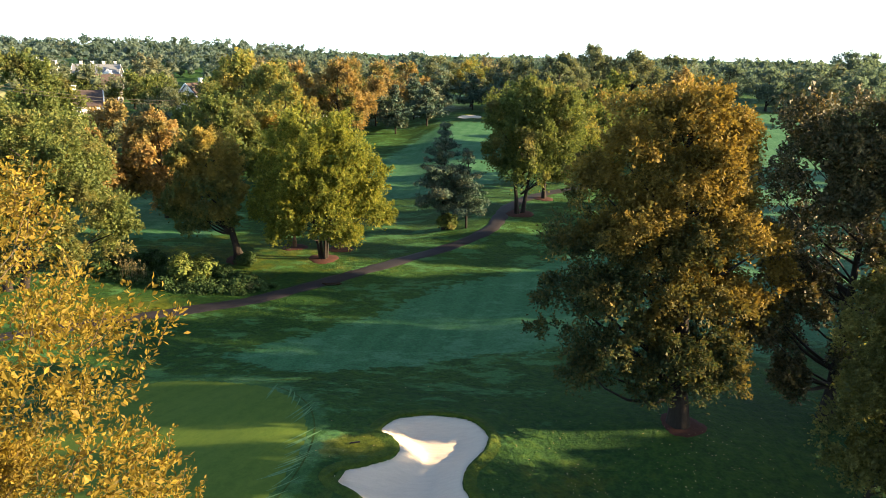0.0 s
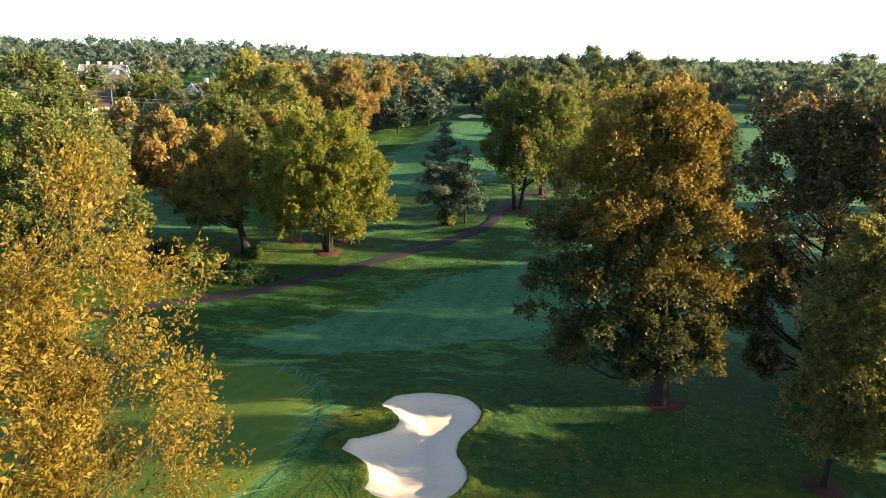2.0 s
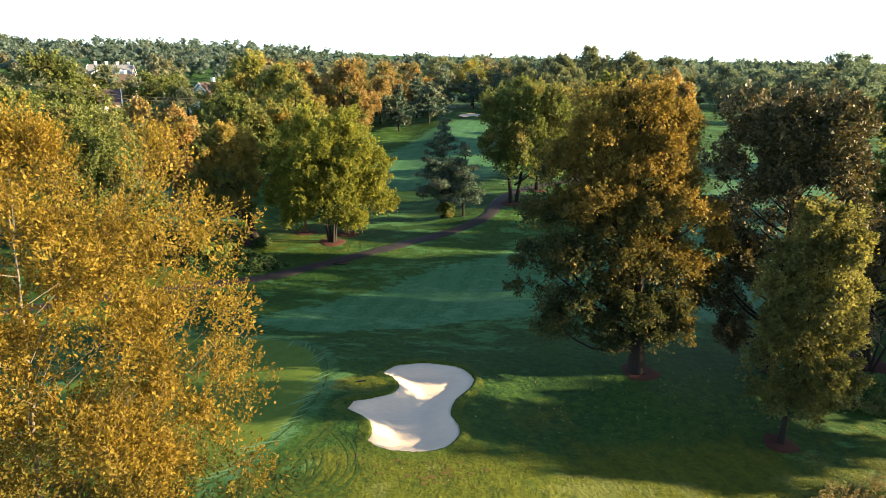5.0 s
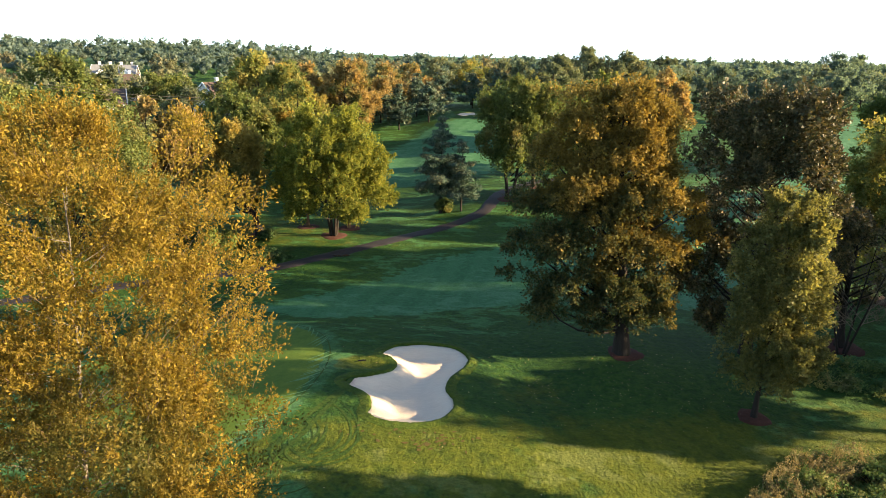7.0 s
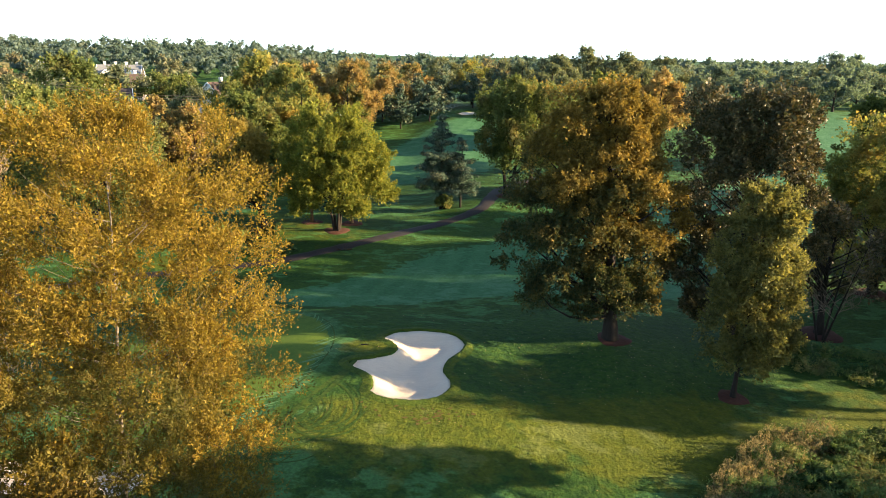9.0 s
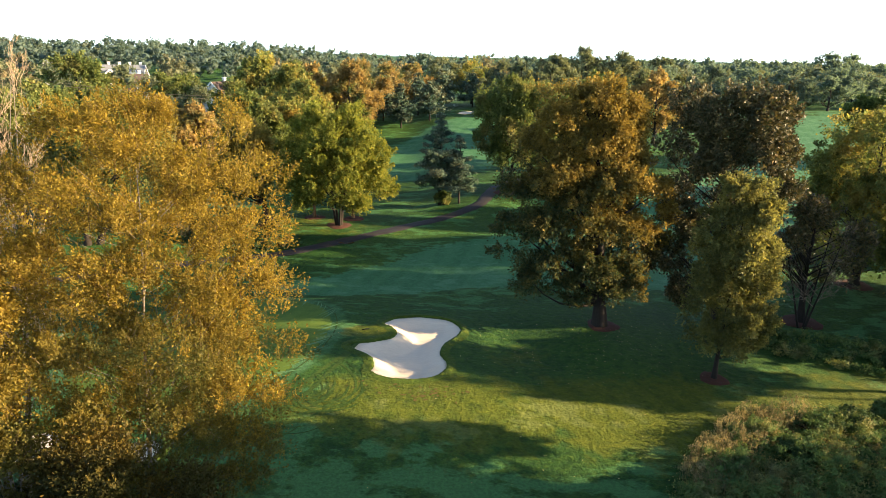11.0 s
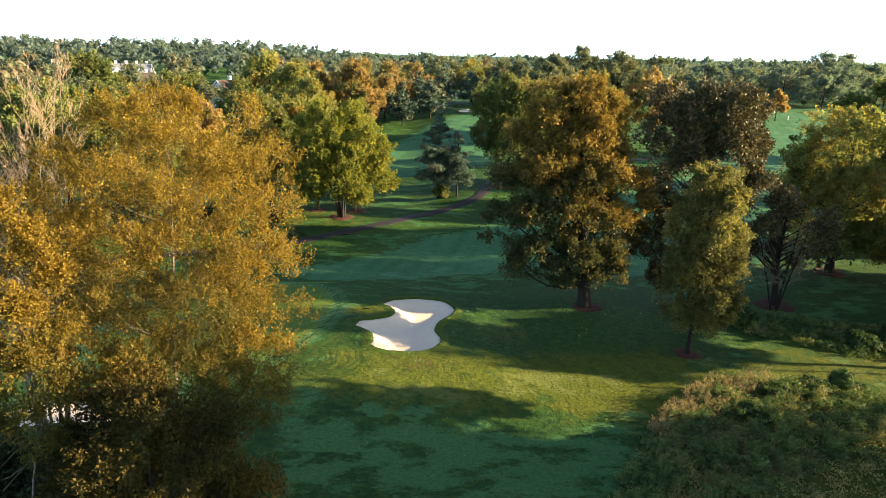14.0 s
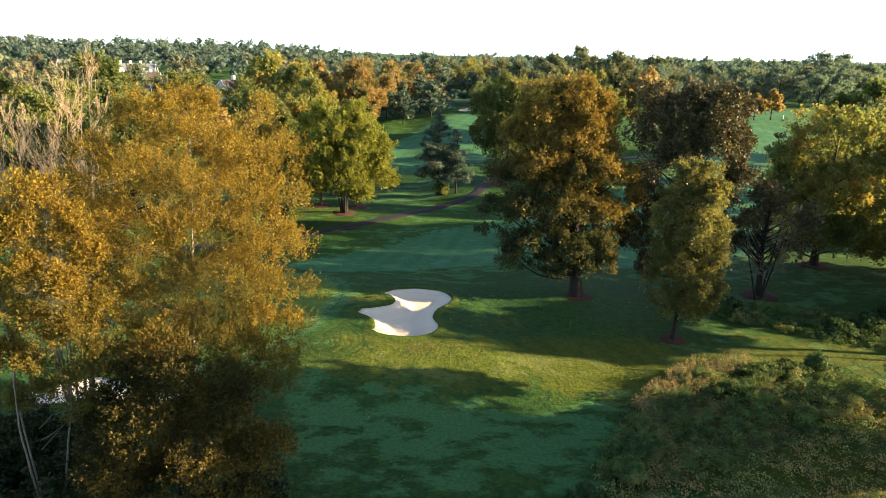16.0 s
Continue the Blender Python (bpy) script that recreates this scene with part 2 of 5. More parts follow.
M_ROUGH = grass("rough_grass", None, None, None, relief=0.2)
M_FAIR = grass("fairway_grass", (0.026, 0.096, 0.038), (0.040, 0.122, 0.052), (0.058, 0.150, 0.070), (0.082, 0.182, 0.098), 0.6, (18, 0.11, 0.4), 0.06, fray=3.0)
M_GREEN = grass("green_grass", (0.056, 0.100, 0.014), (0.068, 0.114, 0.016), (0.088, 0.132, 0.019), None, 0, (40, 0.16, 0.35), 0.006, 40, mottle=0.16)
M_COLLAR = grass("collar_grass", (0.020, 0.064, 0.016), (0.034, 0.092, 0.026), (0.058, 0.124, 0.042), (0.074, 0.160, 0.078), 0.6, None, 0.08, fray=1.0)
M_LIP = grass("lip_grass", (0.018, 0.046, 0.008), (0.040, 0.074, 0.009), (0.079, 0.102, 0.012), None, 0, None, 0.2)
M_TRACK = grass("pressed_grass", (0.015, 0.042, 0.009), (0.032, 0.064, 0.011), (0.058, 0.086, 0.013), None, 0, None, 0.05)
M_DEW = grass("dewy_grass", (0.080, 0.165, 0.075), (0.096, 0.185, 0.088), (0.115, 0.205, 0.100), None, 0, None, 0.02)
M_SAND = plain("bunker_sand", (0.52, 0.45, 0.365), (0.62, 0.54, 0.435), 1.4, 0.95, 0.05, ((1.0, 5.0, 1.0), 25), 0.1)
M_PATH = plain("asphalt", (0.009, 0.008, 0.010), (0.026, 0.023, 0.027), 0.5, 0.7, 0.01)
M_WET = plain("wet_asphalt", (0.006, 0.005, 0.005), (0.014, 0.012, 0.011), 2.0, 0.25)
M_MULCH = plain("bark_mulch", (0.034, 0.012, 0.009), (0.066, 0.026, 0.018), 5.0, 0.95, 0.05)
M_SOIL = plain("worn_soil", (0.046, 0.040, 0.009), (0.086, 0.062, 0.014), 4.0, 0.95, 0.03)
M_BARK = plain("dark_bark", (0.009, 0.007, 0.006), (0.027, 0.021, 0.017), 2.2, 0.9, 0.06, ((2.480, 2.480, 0.372), 0))
M_BARK_TAN = plain("tan_bark", (0.091, 0.049, 0.028), (0.168, 0.098, 0.056), 2.2, 0.9, 0.05, ((2.800, 2.800, 0.420), 0))
M_BARK_PALE = plain("pale_bark", (0.075, 0.064, 0.05), (0.19, 0.165, 0.13), 2.0, 0.8, 0.02, ((1.0, 1.0, 3.0), 0))
M_TWIG_DARK = plain("dead_wood", (0.12, 0.092, 0.068), (0.24, 0.185, 0.14), 2.0, 0.85)
M_SHOOT = plain("leafy_shoots", (0.070, 0.048, 0.022), (0.150, 0.105, 0.052), 2.0, 0.85)
M_TWIG = plain("bare_twigs", (0.234, 0.170, 0.110), (0.396, 0.306, 0.204), 2.0, 0.85)

# olive towards the foot, partly standing in for shade on the lower crown
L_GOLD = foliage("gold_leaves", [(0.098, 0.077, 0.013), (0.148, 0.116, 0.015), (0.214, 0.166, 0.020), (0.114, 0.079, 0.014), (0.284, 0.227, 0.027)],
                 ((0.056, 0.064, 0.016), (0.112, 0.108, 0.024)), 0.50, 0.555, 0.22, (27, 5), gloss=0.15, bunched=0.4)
L_GOLD_LOW = foliage("olive_gold_leaves", [(0.054, 0.046, 0.010), (0.109, 0.072, 0.013), (0.158, 0.116, 0.018), (0.050, 0.046, 0.010)],
                     ((0.023, 0.026, 0.006), (0.042, 0.038, 0.009)), 0.3, 0.48, 0.2, gloss=0.12)
# gold leaves turn towards the top; the swing to +x paints the sunlit side
L_BIG = foliage("turning_and_sunlit_leaves", [(0.028, 0.047, 0.024), (0.045, 0.065, 0.027), (0.071, 0.078, 0.028), (0.093, 0.084, 0.028)],
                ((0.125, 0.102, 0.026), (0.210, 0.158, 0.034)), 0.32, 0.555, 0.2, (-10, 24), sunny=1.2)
L_DARK = foliage("dark_leaves", [(0.034, 0.041, 0.017), (0.055, 0.059, 0.023), (0.111, 0.093, 0.036), (0.163, 0.124, 0.053)], None, 0.16, gloss=0.22)
L_OLIVE = foliage("olive_leaves", [(0.096, 0.106, 0.038), (0.142, 0.149, 0.047), (0.196, 0.191, 0.060), (0.108, 0.122, 0.044)], None, 0.46)
L_ROUND = foliage("yellow_green_leaves", [(0.107, 0.148, 0.048), (0.174, 0.208, 0.061), (0.256, 0.255, 0.069), (0.138, 0.154, 0.055)],
                  ((0.255, 0.211, 0.058), (0.318, 0.241, 0.058)), 0.5, 0.58)
L_MAPLE = foliage("maple_leaves", [(0.107, 0.142, 0.026), (0.176, 0.200, 0.034), (0.258, 0.257, 0.046), (0.129, 0.160, 0.029)],
                  ((0.327, 0.205, 0.091), (0.381, 0.218, 0.091)), 0.48, 0.86, 0.15, (2, 20))
L_GREEN = foliage("green_leaves", [(0.070, 0.103, 0.034), (0.110, 0.145, 0.041), (0.165, 0.187, 0.054), (0.090, 0.123, 0.038)],
                  ((0.178, 0.163, 0.061), (0.215, 0.182, 0.061)), 0.42, 0.60)
# the yellow patch paints sunlight on the crown's +x side
L_LEAN = foliage("sun_sided_maple_leaves", [(0.052, 0.085, 0.032), (0.088, 0.120, 0.040), (0.145, 0.160, 0.050), (0.066, 0.100, 0.034)],
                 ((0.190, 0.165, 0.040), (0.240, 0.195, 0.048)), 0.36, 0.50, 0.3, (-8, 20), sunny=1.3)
L_RUST = foliage("rust_leaves", [(0.225, 0.168, 0.070), (0.290, 0.215, 0.080), (0.345, 0.245, 0.085), (0.200, 0.165, 0.070)],
                 ((0.077, 0.118, 0.046), (0.121, 0.156, 0.053)), 0.42, 0.58)
L_PINE = foliage("pine_needles", [(0.037, 0.073, 0.050), (0.055, 0.099, 0.066), (0.092, 0.125, 0.082), (0.047, 0.081, 0.056)],
                 ((0.132, 0.132, 0.071), (0.172, 0.158, 0.079)), 0.12, 0.6, 0.3)
# distance haze is mixed into these leaf colours: paler and bluer than foliage
L_FAR_HAZED = foliage("hazed_far_leaves", [(0.090, 0.138, 0.125), (0.101, 0.152, 0.131), (0.120, 0.165, 0.131), (0.094, 0.143, 0.127)],
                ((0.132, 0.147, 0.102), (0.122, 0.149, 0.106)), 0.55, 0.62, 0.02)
L_SHRUB = foliage("shrub_leaves", [(0.054, 0.113, 0.032), (0.084, 0.145, 0.041), (0.119, 0.160, 0.049), (0.070, 0.126, 0.036)],
                  ((0.138, 0.139, 0.049), (0.187, 0.187, 0.068)), 0.25, 0.58, 0.35)
# also lifted and blued slightly for the haze over the wood
L_MIXED = foliage("mixed_wood_leaves", [(0.095, 0.129, 0.079), (0.123, 0.152, 0.086), (0.162, 0.175, 0.092), (0.106, 0.136, 0.082)],
                  ((0.200, 0.145, 0.070), (0.170, 0.160, 0.090)), 0.38, 0.58, 0.035)
L_WEEDY = foliage("dry_weeds", [(0.129, 0.179, 0.053), (0.191, 0.214, 0.067), (0.259, 0.239, 0.085), (0.113, 0.172, 0.047)], ((0.247, 0.177, 0.069), (0.322, 0.241, 0.099)), 0.25, 0.56, 0.14)
L_SHRUB2 = foliage("deep_green_leaves", [(0.027, 0.056, 0.018), (0.041, 0.077, 0.024), (0.059, 0.095, 0.032), (0.036, 0.063, 0.020)], None, 0.22)
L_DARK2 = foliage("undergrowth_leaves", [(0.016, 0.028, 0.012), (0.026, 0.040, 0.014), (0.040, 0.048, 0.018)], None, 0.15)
L_LITTER = foliage("litter_leaves", [(0.30, 0.26, 0.12), (0.45, 0.38, 0.2), (0.35, 0.24, 0.1)], None, 0.1)
M_SIDING = plain("white_siding", (0.52, 0.52, 0.50), (0.66, 0.66, 0.64), 1.0, 0.6)
M_SIDING_TAN = plain("tan_siding", (0.34, 0.30, 0.26), (0.44, 0.40, 0.35), 1.0, 0.7)
M_ROOF_BROWN = plain("brown_shingles", (0.046, 0.034, 0.031), (0.080, 0.060, 0.055), 2.0, 0.9, 0.02)
M_ROOF_GREY = plain("grey_shingles", (0.13, 0.14, 0.15), (0.21, 0.22, 0.24), 2.0, 0.9, 0.02)
M_TRIM = plain("white_trim", (0.66, 0.66, 0.66), (0.78, 0.78, 0.78), 1.0, 0.6)
M_GLASS, gt, gs = material("window_glass", 0.08, 0.6)
gs.inputs["Base Color"].default_value = (0.03, 0.035, 0.04, 1)
L_BRIGHT = foliage("bright_shrub_leaves", [(0.068, 0.104, 0.024), (0.102, 0.136, 0.030), (0.128, 0.152, 0.040)], None, 0.3)
L_PLUME = foliage("seed_plumes", [(0.19, 0.170, 0.080), (0.26, 0.230, 0.115), (0.12, 0.105, 0.050)], None, 0.3)


# ---- building helpers ----
def mesh_of(name, verts, faces, mat, smooth=False):
    """A mesh from arrays; faces all of one size."""
    verts, faces = np.asarray(verts, np.float32).reshape(-1, 3), np.asarray(faces, np.int32)
    me = bpy.data.meshes.new(name)
    k = faces.shape[1]
    me.vertices.add(len(verts))
    me.vertices.foreach_set("co", verts.ravel())
    me.loops.add(faces.size)
    me.loops.foreach_set("vertex_index", faces.ravel())
    me.polygons.add(len(faces))
    me.polygons.foreach_set("loop_start", np.arange(0, faces.size, k, dtype=np.int32))
    me.polygons.foreach_set("use_smooth", np.full(len(faces), smooth))
    me.update(calc_edges=True)
    me.materials.append(mat)
    return me


def child(name, me, parent, label=""):
    ob = new(name, me)
    ob.parent = parent
    if label:
        tagged(ob, label)
    return ob


def sheet(xs, ys, height, keep=None):
    """Grid of vertices and quads over xs by ys."""
    gx, gy = np.meshgrid(xs, ys)
    verts = np.stack([gx, gy, height(gx, gy)], -1).reshape(-1, 3)
    n = len(xs)
    i, j = np.meshgrid(np.arange(n - 1), np.arange(len(ys) - 1))
    a = (j * n + i).ravel()
    faces = np.stack([a, a + 1, a + n + 1, a + n], 1)
    if keep is not None:
        mid = verts[faces].mean(1)
        faces = faces[keep(mid[:, 0], mid[:, 1])]
        used = np.unique(faces)
        back = np.zeros(len(verts), int)
        back[used] = np.arange(len(used))
        verts, faces = verts[used], back[faces]
    return verts, faces


def tube(path, radii, sides=7, spin=0.0):
    """Vertices and quads of a tapered tube along a path."""
    path, radii = np.asarray(path, float), np.asarray(radii, float)
    ahead = np.gradient(path, axis=0)
    ahead /= np.linalg.norm(ahead, axis=1, keepdims=True) + 1e-9
    ref = np.where(np.abs(ahead[:, 2:3]) > 0.9, np.array([[1.0, 0, 0]]), np.array([[0, 0, 1.0]]))
    u = np.cross(ahead, ref)
    u /= np.linalg.norm(u, axis=1, keepdims=True) + 1e-9
    v = np.cross(ahead, u)
    a = np.linspace(0, 2 * np.pi, sides, endpoint=False) + spin
    ring = u[:, None] * np.cos(a)[None, :, None] + v[:, None] * np.sin(a)[None, :, None]
    verts = (path[:, None] + ring * radii[:, None, None]).reshape(-1, 3)
    i, j = np.meshgrid(np.arange(sides), np.arange(len(path) - 1))
    i, j = i.ravel(), j.ravel()
    k = (i + 1) % sides
    return verts, np.stack([j * sides + i, j * sides + k, (j + 1) * sides + k, (j + 1) * sides + i], 1)


def joined(pieces):
    verts, faces, base = [], [], 0
    for v, f in pieces:
        verts.append(v)
        faces.append(np.asarray(f) + base)
        base += len(v)
    return np.concatenate(verts), np.concatenate(faces)


def leaves(rng, clusters, count, size, squash=0.75, up=0.45, spray=7, wide=0.55, sub=0.40, calm=1.0):
    """Loose leaves in small sprays that sit on the outer shell of each cluster (x, y, z, r)."""
    clusters = np.asarray(clusters, float)
    many = np.repeat(clusters, spray, 0)
    d = rng.normal(size=(len(many), 3))
    d /= np.linalg.norm(d, axis=1, keepdims=True)
    d[:, 2] = np.where((d[:, 2] < 0) & (rng.random(len(many)) < 0.4), -d[:, 2], d[:, 2])
    mid = many[:, :3] + d * (many[:, 3] * (0.45 + 0.6 * rng.random(len(many))))[:, None] * np.array([1, 1, squash])
    rad = many[:, 3] * sub * (0.6 + 0.8 * rng.random(len(many)))
    share = rad ** 1.8
    pick = rng.choice(len(many), count, p=share / share.sum())
    e = rng.normal(size=(count, 3))
    at = mid[pick] + e * rad[pick, None] * np.array([0.62, 0.62, 0.42])
    normal = d[pick] * 0.6 / calm + e * 0.25 + rng.normal(size=(count, 3)) * 0.5 * calm + np.array([0, 0, up])
    normal /= np.linalg.norm(normal, axis=1, keepdims=True)
    u = np.cross(normal, rng.normal(size=(count, 3)))
    u /= np.linalg.norm(u, axis=1, keepdims=True) + 1e-9
    v = np.cross(normal, u)
    s = (size * (0.65 + 0.7 * rng.random(count)))[:, None]
    verts = np.stack([at - u * s, at + (u * 0.6 - v * wide * 1.2) * s, at + (u * 0.6 + v * wide * 1.2) * s], 1).reshape(-1, 3)
    return verts, np.arange(3 * count).reshape(-1, 3)


def unit(a):
    return a / (np.linalg.norm(a, axis=1, keepdims=True) + 1e-9)


def tufts(rng, clusters, axis_x, count, size, spray=6, wide=0.5, up=0.45, sub=0.42, long=2.0, squash=0.8, folded=False, loose=0.45, stems=None):
    """Leaves on shoots: each cluster (x, y, z, r, share) bears shoots that point out and up from the tree's axis, each shoot a tuft of leaves."""
    many = np.repeat(clusters, spray, 0)
    m = len(many)
    out_way = unit(np.column_stack([many[:, 0] - axis_x, many[:, 1], np.zeros(m)]))
    d = unit(unit(rng.normal(size=(m, 3))) + 0.4 * out_way + np.array([0, 0, 0.35]))
    mid = many[:, :3] + d * (many[:, 3] * (0.4 + 0.55 * rng.random(m)))[:, None] * np.array([1, 1, squash])
    rad = many[:, 3] * sub * (0.6 + 0.8 * rng.random(m))
    way = unit(0.5 * d + 0.35 * out_way + np.array([0, 0, up]) + 0.3 * rng.normal(size=(m, 3)))
    share = rad ** 1.7 * many[:, 4]
    pick = rng.choice(m, count, p=share / share.sum())
    if stems is not None:                                # where the shoots run
        stems.append((mid - way * rad[:, None] * long * 0.75, mid + way * rad[:, None] * long * 0.5, many[:, 4]))
    k = rng.random((count, 1))
    e = rng.normal(size=(count, 3))
    r = rad[pick, None]
    at = mid[pick] + way[pick] * r * long * (k - 0.4) + e * r * loose * (1.2 - 0.8 * k) - np.array([0, 0, 0.15]) * r * e[:, :1] ** 2
    u = unit(way[pick] * 0.6 + e * 0.5 + rng.normal(size=(count, 3)) * 0.35)
    normal = d[pick] * 0.5 + e * 0.35 + rng.normal(size=(count, 3)) * 0.4 + np.array([0, 0, 0.5])
    v = unit(np.cross(normal, u))
    s = (size * (0.65 + 0.7 * rng.random(count)))[:, None]
    if folded:                                           # whole leaves: pointed, folded a little along the middle
        fold = np.cross(u, v) * s * 0.18
        verts = np.stack([at - u * s, at - v * wide * s + fold, at + u * s * 0.9, at + v * wide * s + fold], 1).reshape(-1, 3)
        return verts, np.arange(4 * count).reshape(-1, 4)
    verts = np.stack([at - u * s, at + (u * 0.6 - v * wide * 1.2) * s, at + (u * 0.6 + v * wide * 1.2) * s], 1).reshape(-1, 3)
    return verts, np.arange(3 * count).reshape(-1, 3)


ball = bmesh.new()
bmesh.ops.create_icosphere(ball, subdivisions=1, radius=1.0)
BALL_V, BALL_F = np.array([v.co[:] for v in ball.verts]), np.array([[v.index for v in f.verts] for f in ball.faces])
ball.free()


def clumps(rng, at, radius, flat=0.8, rough=0.22):
    """Ragged clumps of close-packed foliage, one for each place."""
    at, radius = np.asarray(at, float), np.asarray(radius, float)
    n, m = len(at), len(BALL_V)
    shape = BALL_V[None] * (1 + rough * rng.normal(size=(n, m, 1))) + 0.10 * rng.normal(size=(n, m, 3))
    verts = at[:, None] + shape * radius[:, None, None] * np.array([1, 1, flat])
    return verts.reshape(-1, 3), (BALL_F[None] + (np.arange(n) * m)[:, None, None]).reshape(-1, 3)


def crown_masses(rng, height, low, radius, shape, count, lump=0.25, lean=(0, 0)):
    """The boughs of a crown as rounded masses (x, y, z, half-width, half-height, share) round its outside. shape: half-width against height, from foot to top."""
    u = np.linspace(0, 1, 60)
    prof = np.interp(u, np.linspace(0, 1, len(shape)), shape)
    pdf = prof + 0.15
    h = np.interp((np.arange(count) + rng.random(count)) / count, np.cumsum(pdf) / pdf.sum(), u)
    a = np.arange(count) * 2.4 + rng.normal(size=count) * 0.35 + rng.random() * 6.3
    wide = radius * np.interp(h, u, prof)
    size = radius * (0.27 + 0.16 * rng.random(count)) * (0.55 + 0.45 * wide / radius)
    reach = np.maximum(wide * (1 + lump * rng.normal(size=count) * 0.6) - 0.85 * size, 0.0)
    z = low + 0.6 * size + h * np.maximum(height - low - 1.45 * size, 1)
    rim = np.stack([reach * np.cos(a) + lean[0] * z / height, reach * np.sin(a) + lean[1] * z / height, z, size, size * 0.78, np.ones(count)], 1)
    top = np.array([[lean[0], lean[1], height - radius * 0.3, radius * 0.34, radius * 0.28, 1.0]])
    return np.concatenate([rim, top])


def boughs_of(rng, front, deep=1.0):
    """Masses (x, z, half-width, half-height) that show from the open side, set round the tree's axis and repeated, thinner, round its other sides."""
    f = np.asarray(front, float)
    axis_x = np.average(f[:, 0], weights=f[:, 2])
    turned = []
    for x, z, rx, rz in f:
        level = f[np.abs(f[:, 1] - z) < 3.5]
        reach = max(np.abs(level[:, 0] - axis_x).max(), 1.0)
        dx = x - axis_x
        y = -0.75 * math.sqrt(max(reach * reach - dx * dx, 0)) + rng.normal() * 0.3
        for turn, share, k in ((0, 1.0, 1.0), (2.0 + 0.4 * rng.random(), 0.35, 0.9), (-2.0 - 0.4 * rng.random(), 0.35, 0.9)):
            c, q = math.cos(turn), math.sin(turn)
            turned.append((axis_x + k * (c * dx - q * y), deep * k * (q * dx + c * y), z, rx * k, rz * k, share))
    return np.array(turned), axis_x


def clusters_on(rng, masses, n, r, inner=0.3, flat=1.0):
    """Leaf clusters (x, y, z, r, share) over the outside of the masses, more above than below."""
    share = masses[:, 3] * masses[:, 4] * (0.4 + 0.6 * masses[:, 5])
    m = masses[rng.choice(len(masses), n, p=share / share.sum())]
    d = unit(unit(rng.normal(size=(n, 3))) + np.array([0, 0, 0.3]))
    size = r * (0.65 + 0.7 * rng.random(n))
    k = inner + (1 - inner) * rng.random(n) ** 0.45
    reach = np.maximum(m[:, [3, 3, 4]] - 0.7 * size[:, None], 0.1) * np.array([1, flat, 1])
    return np.column_stack([m[:, :3] + d * reach * k[:, None], size, m[:, 5]])


def trunk_path(rng, height, lean=(0, 0), wobble=0.25, n=9):
    t = np.linspace(0, 1, n)
    p = np.stack([lean[0] * t + wobble * np.sin(t * 5 + rng.random() * 6) * t, lean[1] * t + wobble * np.sin(t * 4 + rng.random() * 6) * t, height * t], 1)
    p[0, 2] = -0.4
    return p


def limb_tubes(rng, clusters, trunk, count, thick, low, sides=5):
    """Limbs that leave the trunk and rise to the leaf clusters."""
    order = rng.permutation(len(clusters))[:count]
    pieces, top = [], trunk[-1, 2]
    for i in order:
        c = clusters[i, :3]
        reach = np.hypot(c[0], c[1])
        z0 = np.clip(c[2] - 0.75 * reach - 0.5, low, top * 0.96)
        a = np.array([np.interp(z0, trunk[:, 2], trunk[:, k]) for k in (0, 1)] + [z0])
        t = np.linspace(0, 1, 5)[:, None]
        bend = np.array([0, 0, -0.12 * reach]) + rng.normal(size=3) * 0.12 * reach
        p = a + (c - a) * t + bend * (t * (1 - t) * 2)
        r0 = thick * (0.35 + 0.65 * (1 - z0 / (top + 1))) * (0.6 + 0.5 * rng.random())
        pieces.append(tube(p, r0 * np.array([1.0, 0.75, 0.52, 0.33, 0.12]), sides))
    return joined(pieces)


PROFILE = {
    "round": (0.45, 0.8, 0.96, 1.0, 0.96, 0.85, 0.62, 0.25),
    "tall": (0.55, 0.85, 1.0, 0.98, 0.9, 0.8, 0.72, 0.55, 0.2),
    "column": (0.55, 0.85, 0.95, 1.0, 0.95, 0.85, 0.68, 0.42, 0.12),
    "dome": (0.6, 0.7, 0.75, 0.85, 1.0, 1.0, 0.85, 0.45),
    "cone": (1.0, 0.95, 0.85, 0.72, 0.58, 0.45, 0.3, 0.12),
    "broad": (0.8, 1.0, 1.0, 0.95, 0.86, 0.76, 0.66, 0.55, 0.28),
    "oval": (0.5, 0.75, 0.9, 1.0, 1.0, 0.97, 0.9, 0.75, 0.4),
    "boughs": (0.26, 0.38, 0.64, 0.95, 1.0, 0.93, 0.84, 0.76, 0.70, 0.62, 0.5, 0.25),
    "vase": (0.3, 0.5, 0.68, 0.85, 0.97, 1.0, 0.85, 0.45),
}


